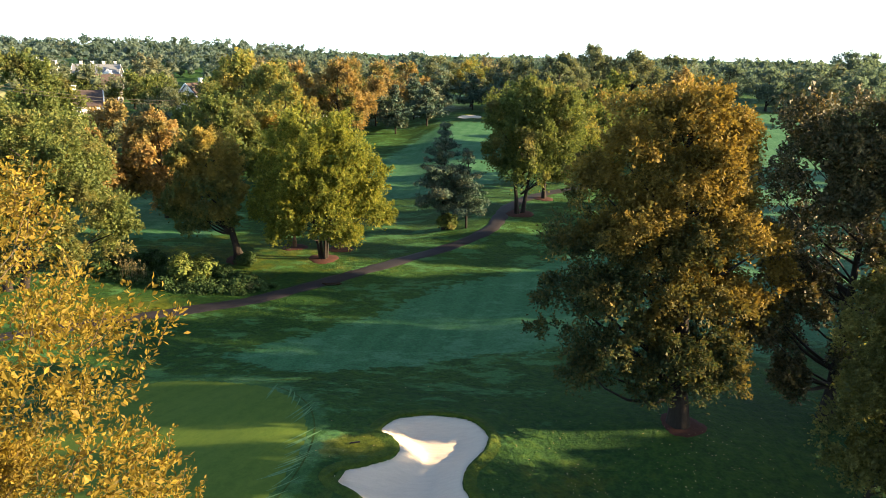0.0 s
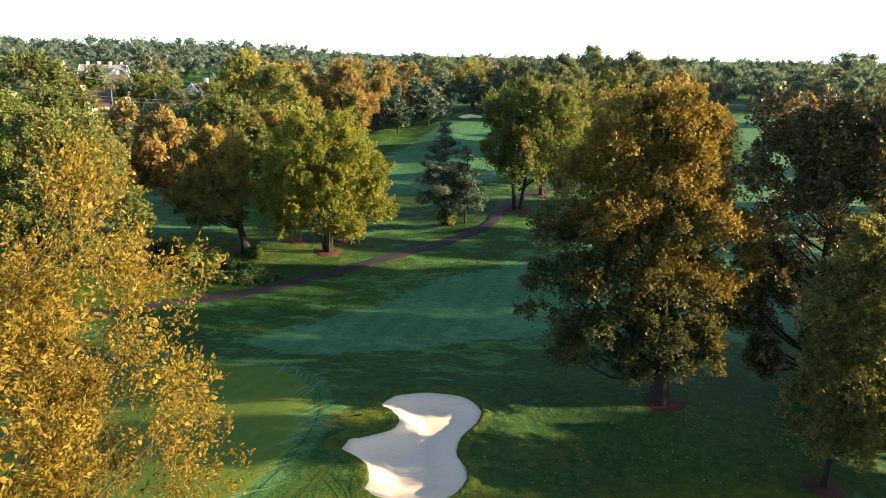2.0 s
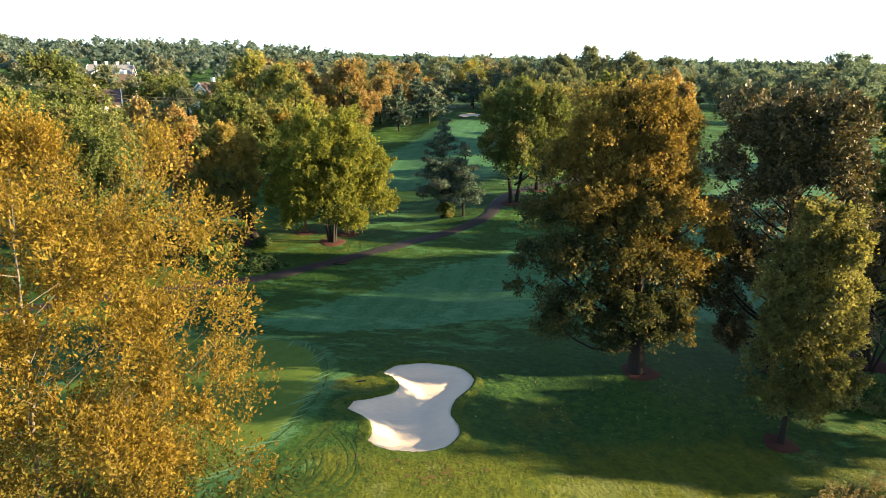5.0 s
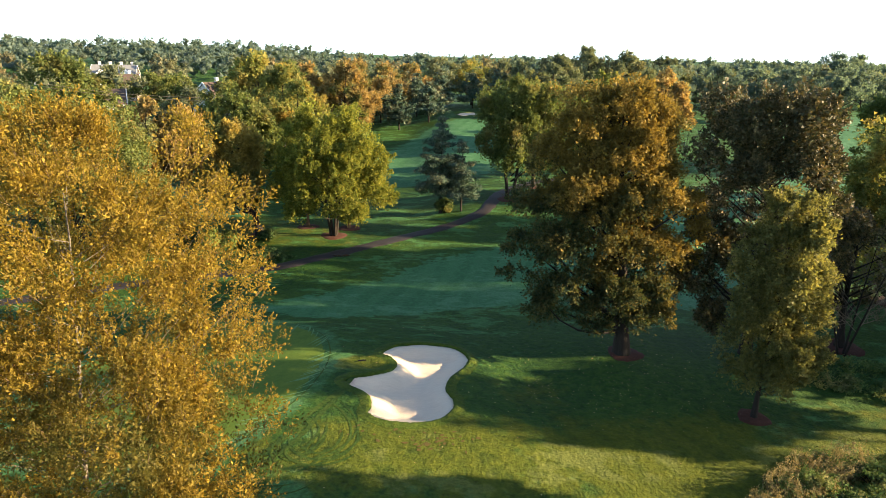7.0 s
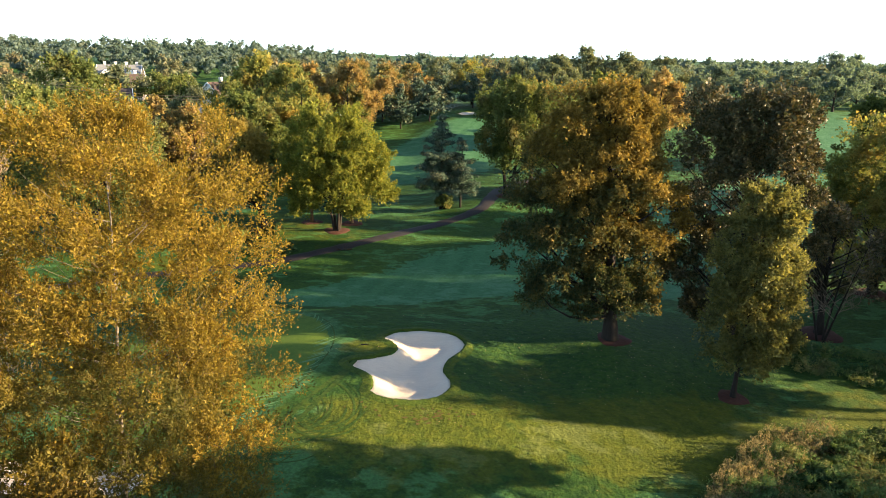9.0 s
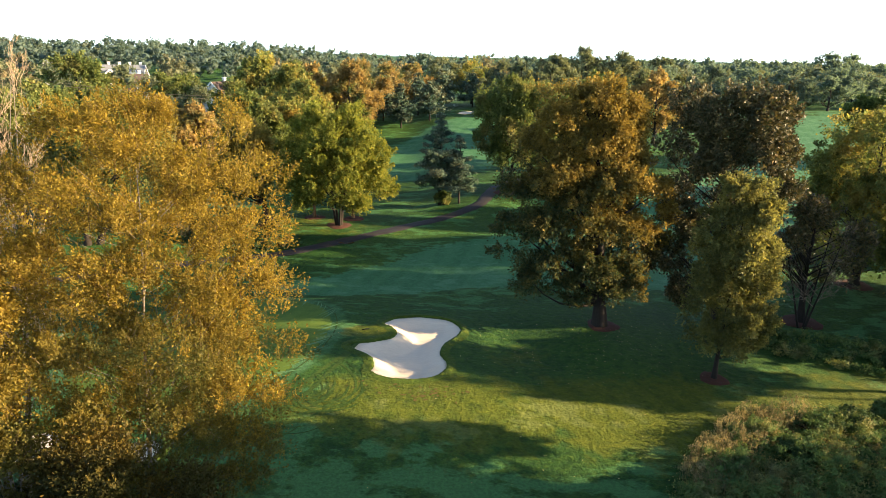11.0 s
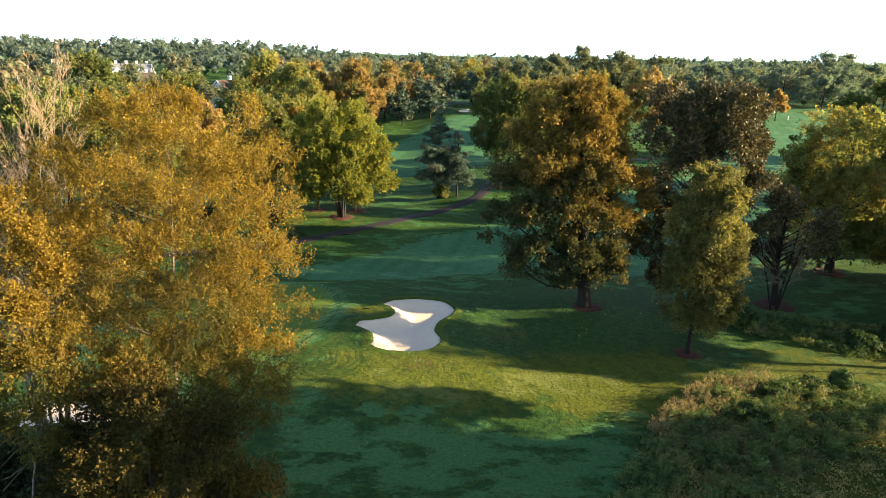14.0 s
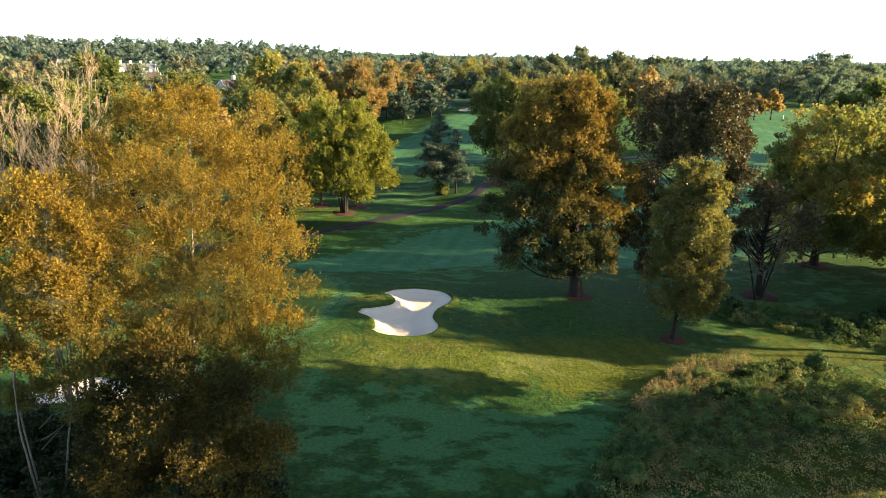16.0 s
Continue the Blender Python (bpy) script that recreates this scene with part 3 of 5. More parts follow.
def tree(seed, place, height, radius, low, shape, leaf, bark, label, count=20000, size=0.24, n=90, r=1.3, thick=0.35, lean=(0, 0),
         limbs=36, group="", stems=1, lump=0.25, squash=0.8, inner=0.3, category="tree", front=None, name="tree", wide=0.5, folded=False,
         boughs=18, twigs=0, fill=0, deep=1.0, loose=0.45, up=0.45, spray=6, sub=0.42, long=2.0, core=0.16):
    """A broadleaf tree: trunk (or several stems), limbs and a crown of leafy shoots over rounded boughs."""
    rng = np.random.default_rng(seed)
    ob = new(name)
    ob.location = (place[0], place[1], gz(*place))
    tagged(ob, label, category, group)
    if front is None:
        masses, axis_x = crown_masses(rng, height, low, radius, PROFILE[shape], boughs, lump, lean), lean[0] * 0.6
    else:
        masses, axis_x = boughs_of(rng, front, deep)
        if fill:                                         # smaller boughs between the large ones
            masses = np.concatenate([masses, crown_masses(rng, height, low, radius, PROFILE[shape], fill, 0.1, lean) * np.array([1, deep, 1, 1, 1, 1])])
    cl = clusters_on(rng, masses, n, r, inner, deep ** 0.5)
    main = trunk_path(rng, height * 0.86, (lean[0] * 0.86, lean[1] * 0.86))
    for s in range(stems):
        p = main.copy()
        if stems > 1:
            a = 6.28 * s / stems + 0.5
            off = np.array([math.cos(a), math.sin(a), 0])
            p = p + off * (thick * 1.2 + 0.16 * np.clip(p[:, 2:3], 0, 9)) * np.array([1, 1, 0])
        w = thick * (1 - 0.88 * np.linspace(0, 1, len(p)) ** 0.8) / (stems ** 0.35)
        w[0] *= 1.5 if stems == 1 else 1.3
        fine = spline(p, 3)
        wf = np.interp(np.linspace(0, 1, len(fine)), np.linspace(0, 1, len(p)), w)
        v, f = tube(fine, wf, 12)
        v = v + 0.07 * thick * np.sin(v[:, 2:3] * 2.1 + v[:, :1] * 9) * np.array([1, 1, 0])
        child("trunk", mesh_of("trunk", v, f, bark, True), ob)
    if limbs:
        v, f = limb_tubes(rng, cl, main, limbs, thick * (0.42 if thick > 0.27 else 0.22), max(low * 0.75, 1.2))
        tagged(child("branchwork", mesh_of("branchwork", v, f, bark, True), ob), kind="stuff")
    shoots = []
    v, f = tufts(rng, cl, axis_x, count, size, spray, wide, up, sub, long, squash, folded, loose, shoots)
    if twigs:                                            # slender shoots that show between the leaves
        foot, tip, share = shoots[0]
        some = rng.choice(len(foot), twigs, replace=False, p=share / share.sum())
        q, w = joined([tube(np.array([foot[i], 0.5 * (foot[i] + tip[i]) + rng.normal(size=3) * 0.03, tip[i]]), np.array([0.013, 0.009, 0.003]), 3) for i in some])
        tagged(child("twig_work", mesh_of("twig_work", q, w, M_SHOOT, True), ob), kind="stuff")
    inside = np.column_stack([masses[:, :3], masses[:, 3] * 0.8, masses[:, 5] + 0.3])       # sparser, larger leaves that close the inside of the crown
    v2, f2 = tufts(rng, inside, axis_x, int(count * core), size * 1.2, 16, wide * 1.3, 0.2, 0.34, 1.3, squash, folded)
    v, f = joined([(v, f), (v2, f2)])
    child("crown", mesh_of("crown", v, f, leaf), ob)
    return ob


def conifer(seed, place, height, radius, low, label, count=9000, size=0.3, whorls=14, thick=0.3, group="", gap=0.0, leaf=None):
    """A pine: straight trunk, tiers of level boughs that carry flat sprays of needles."""
    rng = np.random.default_rng(seed)
    ob = new("pine_tree")
    ob.location = (place[0], place[1], gz(*place))
    tagged(ob, label, "tree", group)
    main = trunk_path(rng, height, (0, 0), 0.15)
    v, f = tube(main, np.linspace(thick, 0.04, len(main)), 9)
    child("trunk", mesh_of("trunk", v, f, M_BARK, True), ob)
    cl, boughs = [], []
    for w in range(whorls):
        h = w / (whorls - 1)
        z = low + h * (height - low - 0.4)
        rad = radius * (1 - 0.86 * h ** 1.15) * (0.75 + 0.4 * rng.random())
        for k in range(int(5 + 2 * (1 - h))):
            if rng.random() < gap:
                continue
            a = rng.random() * 6.28
            reach = rad * (0.65 + 0.45 * rng.random())
            way = np.array([math.cos(a), math.sin(a), 0.08 + 0.25 * h])
            t = np.linspace(0, 1, 4)[:, None]
            base = np.array([0, 0, z])
            p = base + way * reach * t + np.array([0, 0, -0.12 * reach]) * np.sin(t * 3.1)
            boughs.append(tube(p, np.array([0.08, 0.06, 0.04, 0.015]) * (0.6 + thick), 4))
            for s in (0.35, 0.62, 0.9):
                c = base + way * reach * s
                cl.append([c[0] + rng.normal() * 0.2, c[1] + rng.normal() * 0.2, c[2] + 0.1 * rng.normal(), (0.5 + 0.22 * rad * (1.1 - 0.5 * s)) * (0.7 + 0.5 * rng.random())])
    cl.append([0, 0, height - 0.3, 0.5])
    v, f = joined(boughs)
    tagged(child("branchwork", mesh_of("branchwork", v, f, M_BARK, True), ob), kind="stuff")
    v, f = leaves(rng, cl, count, size, 0.42, 0.5, 5, 0.3)
    child("crown", mesh_of("crown", v, f, leaf or L_PINE), ob)
    return ob


def bare_tree(seed, place, height, label, bark, spread=0.42, depth=3, thick=0.16, stems=3, group="", lean=(0, 0), fan=0.1):
    """A leafless tree: slender stems that run to the top, with side branches that fork into fine twigs."""
    rng = np.random.default_rng(seed)
    ob = new("bare_tree")
    ob.location = (place[0], place[1], gz(*place))
    tagged(ob, label, "tree", group)
    twigs = []

    def branch(start, way, length, r, level):
        t = np.linspace(0, 1, 5)[:, None]
        p = start + way * length * t + rng.normal(size=3) * 0.07 * length * np.sin(t * 3.1) + np.array([0, 0, 0.14 * length]) * t ** 2
        twigs.append(tube(p, r * np.array([1, 0.8, 0.6, 0.42, 0.2]), 3) if level < 3 else tube(p[::2], r * np.array([1, 0.6, 0.2]), 3))
        if level < depth:
            for k in range(5 if level == 1 else 4):
                s = 0.25 + 0.7 * (k + rng.random()) / 5
                side = np.cross(way, rng.normal(size=3))
                w = way * 0.8 + side / (np.linalg.norm(side) + 1e-9) * (0.55 + 0.3 * rng.random()) * spread / 0.42 + np.array([0, 0, 0.2])
                branch(start + way * length * s, w / np.linalg.norm(w), length * (0.5 - 0.25 * s), max(r * 0.5, 0.013), level + 1)

    for s in range(stems):
        a = s * 6.28 / stems + rng.random()
        t = np.linspace(0, 1, 10)[:, None]
        top = np.array([math.cos(a) * fan * height + lean[0] * height, math.sin(a) * fan * height + lean[1] * height, height * (0.82 + 0.18 * rng.random())])
        p = np.array([math.cos(a) * 0.25, math.sin(a) * 0.25, -0.3]) + top * t + np.sin(t * (3 + 2 * rng.random()) + s) * 0.25 * t
        v, f = tube(p, thick * (1.05 - 0.97 * t[:, 0]), 7)
        child("trunk", mesh_of("trunk", v, f, bark, True), ob)
        for k in range(17):
            h = 0.22 + 0.74 * (k + rng.random()) / 17
            b = rng.random() * 6.28
            w = np.array([math.cos(b) * spread * 1.5, math.sin(b) * spread * 1.5, 0.85])
            at = np.array([np.interp(h, t[:, 0], p[:, i]) for i in range(3)])
            branch(at, w / np.linalg.norm(w), height * (0.28 - 0.18 * h) * (0.7 + 0.5 * rng.random()), thick * (1 - 0.85 * h) * 0.5, 1)
    v, f = joined(twigs)
    tagged(child("twig_work", mesh_of("twig_work", v, f, M_TWIG if bark is M_BARK_PALE else M_TWIG_DARK, True), ob), kind="stuff")
    return ob


def shrub(seed, place, radius, height, leaf, label, count=5000, size=0.13, n=22, r=0.55, name="shrub", group="", category="shrub", z=None):
    rng = np.random.default_rng(seed)
    ob = new(name)
    ob.location = (place[0], place[1], gz(*place) if z is None else z)
    tagged(ob, label, category, group)
    a, k = rng.random(n) * 6.28, rng.random(n) ** 0.5
    cz = height * (0.25 + 0.6 * rng.random(n)) * (1 - 0.45 * k ** 2)
    cl = np.stack([radius * 0.85 * k * np.cos(a), radius * 0.85 * k * np.sin(a), cz, r * (0.7 + 0.6 * rng.random(n))], 1)
    stems = [tube(np.array([[0.1 * math.cos(b), 0.1 * math.sin(b), -0.2], c[:3] * np.array([0.5, 0.5, 0.6]), c[:3]]), np.array([0.05, 0.035, 0.012]), 4)
             for b, c in zip(a, cl)]
    v, f = joined(stems)
    tagged(child("stem_work", mesh_of("stem_work", v, f, M_BARK, True), ob), kind="stuff")
    v, f = leaves(rng, cl, count, size, 0.85, 0.4)
    child("foliage", mesh_of("foliage", v, f, leaf), ob)
    return ob


# ---- the ground: one sheet to the horizon ----
def axis(*spans):
    pts = []
    for a, b, s in spans:
        pts += list(np.arange(a, b, s))
    return np.array(pts + [spans[-1][1]])


def lawn_z(x, y):
    d = inside_by(x, y, BUNKER) if np.ndim(x) else 0
    far = inside_by(x, y, FAR_BUNKER)
    side = inside_by(x, y, HIDDEN_BUNKER)
    return ground_z(x, y) - 1.4 * step(0.0, 0.7, d) - 0.6 * step(0.0, 1.0, far) - 1.0 * step(0.0, 0.8, side)


xs = axis((-2400, -400, 100), (-400, -120, 14), (-120, -60, 3), (-60, -39, 1.1), (-39, -20, 0.6), (-20, -10, 1.1), (-10, 5, 0.25), (5, 50, 1.1), (50, 130, 3), (130, 400, 14), (400, 2400, 100))
ys = axis((-600, -60, 30), (-60, 0, 2), (0, 18, 1.2), (18, 29, 0.6), (29, 46, 0.25), (46, 110, 1.1), (110, 210, 2), (210, 500, 10), (500, 4200, 100))
v, f = sheet(xs, ys, lawn_z)


def lay(me, verts, depth=None):
    """Stores on a turf mesh where the rough is straw-tinted for the sun and where it is wet with dew, and how far
    inside its edge a point lies.
    """
    x, y = verts[:, 0], verts[:, 1]
    # yellower grass, its patches set where sunlight lies on the ground
    yellowed = 0.85 * np.maximum.reduce([0.9 * hump(x, y, -1.0, 27.8, 13, 5.6), hump(x, y, 15, 27.6, 15, 6.2), 0.9 * hump(x, y, -6.6, 39.7, 3.4, 1.6), 0.7 * hump(x, y, 36, 30, 14, 6), 0.5 * hump(x, y, 8, 37, 6, 3), 0.8 * hump(x, y, 30, 10, 18, 11), 0.5 * hump(x, y, -24, 89, 26, 13), 0.7 * hump(x, y, -34, 71, 14, 4)])
    # dew taken out round (17, 41.5) to deepen the shade under the big tree
    wet = 0.08 * hump(x, y, 4, 16, 10, 7.5) - 0.11 * hump(x, y, 6, 22.3, 6, 3) + 0.07 * hump(x, y, -6, 20, 10, 6) + 0.16 * hump(x, y, 9.5, 27.8, 5, 2.6) - 0.20 * hump(x, y, 17, 41.5, 14, 8) - 0.13 * hump(x, y, 4, 31, 15, 6) - 0.05 * hump(x, y, -30, 75, 25, 20)
    for name, value in (("yellowed", yellowed), ("wet", wet), ("depth", np.zeros(len(x)) if depth is None else depth)):
        me.attributes.new(name, "FLOAT", "POINT").data.foreach_set("value", np.ascontiguousarray(value, np.float32))
    return me


ground = tagged(new("ground", lay(mesh_of("ground", v, f, M_ROUGH, True), v)), "green mown rough grass with dewy patches", "ground", kind="structure")


def turf(name, outline, lift, pitch, mat, label, margin=0.0):
    """A mown piece laid on the ground; past its edge a margin of rough runs out level with the ground round it."""
    lo, hi = outline.min(0) - 1 - margin, outline.max(0) + 1 + margin
    gx, gy = np.arange(lo[0], hi[0], pitch), np.arange(lo[1], hi[1], pitch)

    def raised(x, y):
        d = inside_by(x, y, outline)
        return ground_z(x, y) + np.where(d > -margin * 0.5, lift, np.maximum(lift * (1 + (d + margin * 0.5) / (margin * 0.5 + 0.01)), 0.006))

    vv, ff = sheet(gx, gy, raised, lambda x, y: (inside_by(x, y, outline) > -margin) & (inside_by(x, y, BUNKER) < -0.75))
    me = lay(mesh_of(name, vv, ff, mat, True), vv, np.clip(inside_by(vv[:, 0], vv[:, 1], outline), -3, 3) / 3)
    return tagged(new(name, me), label, name.replace("_", " "), kind="structure")


def grown(outline, by):
    """The outline moved outwards."""
    t = np.roll(outline, -1, 0) - np.roll(outline, 1, 0)
    t /= np.linalg.norm(t, axis=1, keepdims=True) + 1e-9
    n = np.stack([t[:, 1], -t[:, 0]], 1)
    if inside_by(np.array([outline[0, 0] + n[0, 0] * 0.05]), np.array([outline[0, 1] + n[0, 1] * 0.05]), outline)[0] > 0:
        n = -n
    return outline + n * by


turf("fairway", FAIRWAY, 0.025, 0.6, M_FAIR, "blue-green dewy mown fairway with pale stripes", 2.4)
turf("far_fairway", FAR_FAIRWAY, 0.05, 0.8, M_FAIR, "pale dewy fairway leading to a far green", 2.4)
turf("side_fairway", SIDE_FAIRWAY, 0.04, 0.8, M_FAIR, "dewy fairway strip behind the maples", 2.4)
turf("green_collar", grown(GREEN, 1.3), 0.03, 0.35, M_COLLAR, "dewy collar with wheel marks round the putting green", 1.0)
turf("putting_green", GREEN, 0.05, 0.35, M_GREEN, "smooth close-mown putting green")


def strip(line, width, lift, name, mat, label, kind="structure", wav=0.12):
    t = np.gradient(line, axis=0)
    t /= np.linalg.norm(t, axis=1, keepdims=True)
    nrm = np.stack([-t[:, 1], t[:, 0]], 1)
    across = np.array([-0.5, -0.46, -0.2, 0.2, 0.46, 0.5])
    k = np.arange(len(line))
    w = width * (1 + wav * np.sin(k * 0.9) * np.sin(k * 0.37 + 1))
    pts = line[:, None] + nrm[:, None] * across[None, :, None] * w[:, None, None]
    drop = np.array([-0.05, 0.0, 0.03, 0.03, 0.0, -0.05])
    z = ground_z(pts[..., 0], pts[..., 1]) + lift + drop[None]
    vv = np.concatenate([pts, z[..., None]], -1).reshape(-1, 3)
    n = len(across)
    i, j = np.meshgrid(np.arange(n - 1), np.arange(len(line) - 1))
    a = (j * n + i).ravel()
    return tagged(new(name, mesh_of(name, vv, np.stack([a, a + 1, a + n + 1, a + n], 1), mat, True)), label, name.replace("_", " "), kind=kind)


strip(PATH_LINE, 2.3, 0.05, "cart_path", M_PATH, "dark asphalt cart path winding past the trees")

pa = np.linspace(0, 2 * np.pi, 24, endpoint=False)
px = np.column_stack([-10.6 + (1.1 + 0.25 * np.sin(3 * pa)) * np.cos(pa), 78.3 + (0.55 + 0.2 * np.sin(2 * pa + 1)) * np.sin(pa)])
me = bpy.data.meshes.new("puddle")
me.from_pydata([(x, y, gz(x, y) + 0.10) for x, y in px], [], [tuple(range(24))])
me.materials.append(M_WET)
tagged(new("puddle", me), "dark wet patch at the edge of the cart path", "puddle")


# ---- wheel and mower marks pressed into the turf round the green ----
def ribbon(line, width, lift):
    t = np.gradient(line, axis=0)
    t /= np.linalg.norm(t, axis=1, keepdims=True) + 1e-9
    nrm = np.stack([-t[:, 1], t[:, 0]], 1)
    taper = np.minimum(1, np.minimum(np.arange(len(line)), np.arange(len(line))[::-1]) / 3 + 0.15)
    pts = np.stack([line + nrm * (width / 2 * taper)[:, None], line - nrm * (width / 2 * taper)[:, None]], 1)
    vv = np.concatenate([pts, (ground_z(pts[..., 0], pts[..., 1]) + lift)[..., None]], -1).reshape(-1, 3)
    k = 2 * np.arange(len(line) - 1)
    return vv, np.stack([k, k + 1, k + 3, k + 2], 1)


rng = np.random.default_rng(5)
marks, combs = [], []
arc = grown(GREEN, 0.0)
near = [i for i in range(len(arc)) if arc[i, 0] > -21 and arc[i, 1] < 50]
start = next(i for i in near if (i - 1) % len(arc) not in near)
arc = np.array([arc[(start + k) % len(arc)] for k in range(len(near))])
fine = spline(arc, 3)
for off, w, lo, hi in ((0.45, 0.12, 0.05, 0.95), (1.3, 0.2, 0.1, 0.95), (2.7, 0.4, 0.45, 0.9), (3.3, 0.35, 0.5, 0.8)):
    line = fine[int(lo * len(fine)):int(hi * len(fine))]
    t = np.gradient(line, axis=0)
    t /= np.linalg.norm(t, axis=1, keepdims=True)
    out_way = np.stack([t[:, 1], -t[:, 0]], 1)
    if inside_by(line[:1, 0] + 0.3 * out_way[:1, 0], line[:1, 1] + 0.3 * out_way[:1, 1], GREEN)[0] > 0:
        out_way = -out_way
    k = np.arange(len(line))
    marks.append(ribbon(line + out_way * (off + 0.35 * np.sin(k * 0.11 + off * 3) * (off > 1.2))[:, None], w, 0.042 if off < 1.3 else 0.014))
for k in range(11):                                      # loops left by turning machines
    cx, cy = -11.4 + 0.3 * k + 0.4 * rng.normal(), 28.0 + 0.25 * k + 0.5 * rng.normal()
    r, a0 = 1.0 + 2.2 * rng.random(), -3.4 + 2.2 * rng.random()
    for gap in (0.0, 0.5):
        a = np.linspace(a0, a0 + 1.5 + 1.3 * rng.random(), 26)
        grow = (r + gap) * (1 + 0.10 * np.sin(2.3 * a + k) + 0.12 * (a - a0))
        marks.append(ribbon(np.column_stack([cx + grow * np.cos(a) * 0.8, cy + grow * np.sin(a) * 1.2]), 0.08 + 0.12 * rng.random(), 0.02))
for i in range(4, len(fine) - 4, 2):
    t = fine[i + 1] - fine[i - 1]
    t /= np.linalg.norm(t)
    nrm = np.array([t[1], -t[0]])
    if inside_by(fine[i:i + 1, 0] + 0.3 * nrm[0], fine[i:i + 1, 1] + 0.3 * nrm[1], GREEN)[0] > 0:
        nrm = -nrm
    if rng.random() < 0.25:
        continue
    a = fine[i] - nrm * (0.3 + 1.3 * rng.random()) + t * 1.2
    b = fine[i] + nrm * (0.2 + 0.9 * rng.random()) - t * 0.6
    combs.append(ribbon(a + (b - a) * np.linspace(0, 1, 8)[:, None] + nrm * 0.12 * np.sin(np.linspace(0, 3.1, 8))[:, None], 0.07 + 0.10 * rng.random(), 0.056))
scuffs = []
for k in range(46):                                      # worn brown scuffs on the sunny mound
    cx, cy = (-4.6, 29.6) if k % 5 == 0 else (-0.8, 28.7)
    x, y, a = cx + 1.5 * rng.normal(), cy + 0.6 * rng.normal(), rng.random() * 3.1
    w = 0.10 + 0.16 * rng.random()
    scuffs.append(ribbon(np.array([x, y]) + np.linspace(-w, w, 7)[:, None] * np.array([math.cos(a), 0.6 * math.sin(a)]), 0.12 + 0.16 * rng.random(), 0.022))
v, f = joined(scuffs)
tagged(new("turf_scuffs", mesh_of("turf_scuffs", v, f, M_SOIL, True)), "small worn brown scuffs in the sunny grass", "scuffs", kind="stuff")
v, f = joined(marks)
tagged(new("wheel_marks", mesh_of("wheel_marks", v, f, M_TRACK, True)), "dark curving wheel marks pressed into the grass", "wheel marks", kind="stuff")
v, f = joined(combs)
tagged(new("mower_marks", mesh_of("mower_marks", v, f, M_DEW, True)), "pale dewy mower turns round the green", "mower marks", kind="stuff")


# ---- sand bunkers ----
def bunker(outline, depth, pitch, name, label):
    ob = new(name)
    mid = outline.mean(0)
    ob.location = (mid[0], mid[1], gz(*mid))
    tagged(ob, label, "bunker", kind="structure")
    lo, hi = outline.min(0) - 0.5, outline.max(0) + 0.5

    def sand_z(x, y):
        d = inside_by(x, y, outline)
        return (ground_z(x, y) - 0.10 - depth * step(-0.1, 2.2, d) - 0.9 * step(0.0, 0.5, -d)
                + 0.025 * np.sin(x * 2.2 + y * 1.1) * np.sin(y * 1.9))

    vv, ff = sheet(np.arange(lo[0], hi[0], pitch), np.arange(lo[1], hi[1], pitch), sand_z, lambda x, y: inside_by(x, y, outline) > -0.3)
    vv = vv - np.array(ob.location)
    child("sand", mesh_of("sand", vv, ff, M_SAND, True), ob, "pale raked sand")
    rng = np.random.default_rng(3)
    section = [(0.75, 0.0), (0.4, 0.05), (0.12, 0.08), (-0.05, 0.03), (-0.08, -0.14), (0.0, -0.4)]
    rings = []
    for off, dz in section:
        ring = grown(outline, off + 0.0)
        ring = ring + rng.normal(size=ring.shape) * 0.03
        rings.append(np.column_stack([ring, ground_z(ring[:, 0], ring[:, 1]) + dz + 0.012 + rng.normal(size=len(ring)) * 0.012]))
    m, n = len(section), len(outline)
    vv = np.stack(rings).reshape(-1, 3) - np.array(ob.location)
    i, j = np.meshgrid(np.arange(n), np.arange(m - 1))
    i, j = i.ravel(), j.ravel()
    k = (i + 1) % n
    child("lip", mesh_of("lip", vv, np.stack([j * n + i, j * n + k, (j + 1) * n + k, (j + 1) * n + i], 1), M_LIP, True), ob, "turf lip round the sand")
    return ob


bunker(BUNKER, 0.85, 0.22, "sand_bunker", "pale sand bunker with a lobed outline beside the green")
bunker(FAR_BUNKER, 0.3, 0.4, "far_sand_bunker", "small pale sand bunker at the far green")

bunker(HIDDEN_BUNKER, 0.45, 0.3, "hidden_sand_bunker", "pale sand bunker half hidden behind the golden trees")


def mulch(place, radius, seed):
    rng = np.random.default_rng(seed)
    n = 28
    a = np.linspace(0, 2 * np.pi, n, endpoint=False)
    rings, z0 = [], gz(*place)
    for k, dz in ((1.0, -0.03), (0.92, 0.05), (0.6, 0.10), (0.12, 0.12)):
        rr = radius * k * (1 + 0.08 * np.sin(3 * a + seed) + 0.04 * rng.normal(size=n))
        x, y = place[0] + rr * np.cos(a), place[1] + rr * np.sin(a)
        rings.append(np.column_stack([x - place[0], y - place[1], ground_z(x, y) - z0 + dz + 0.015 * rng.normal(size=n)]))
    i, j = np.meshgrid(np.arange(n), np.arange(3))
    i, j = i.ravel(), j.ravel()
    k = (i + 1) % n
    ob = new("mulch_bed", mesh_of("mulch_bed", np.concatenate(rings), np.stack([j * n + i, j * n + k, (j + 1) * n + k, (j + 1) * n + i], 1), M_MULCH, True))
    ob.location = (place[0], place[1], z0)
    return tagged(ob, "ring of red-brown bark mulch round a trunk", "mulch bed", "mulch rings")


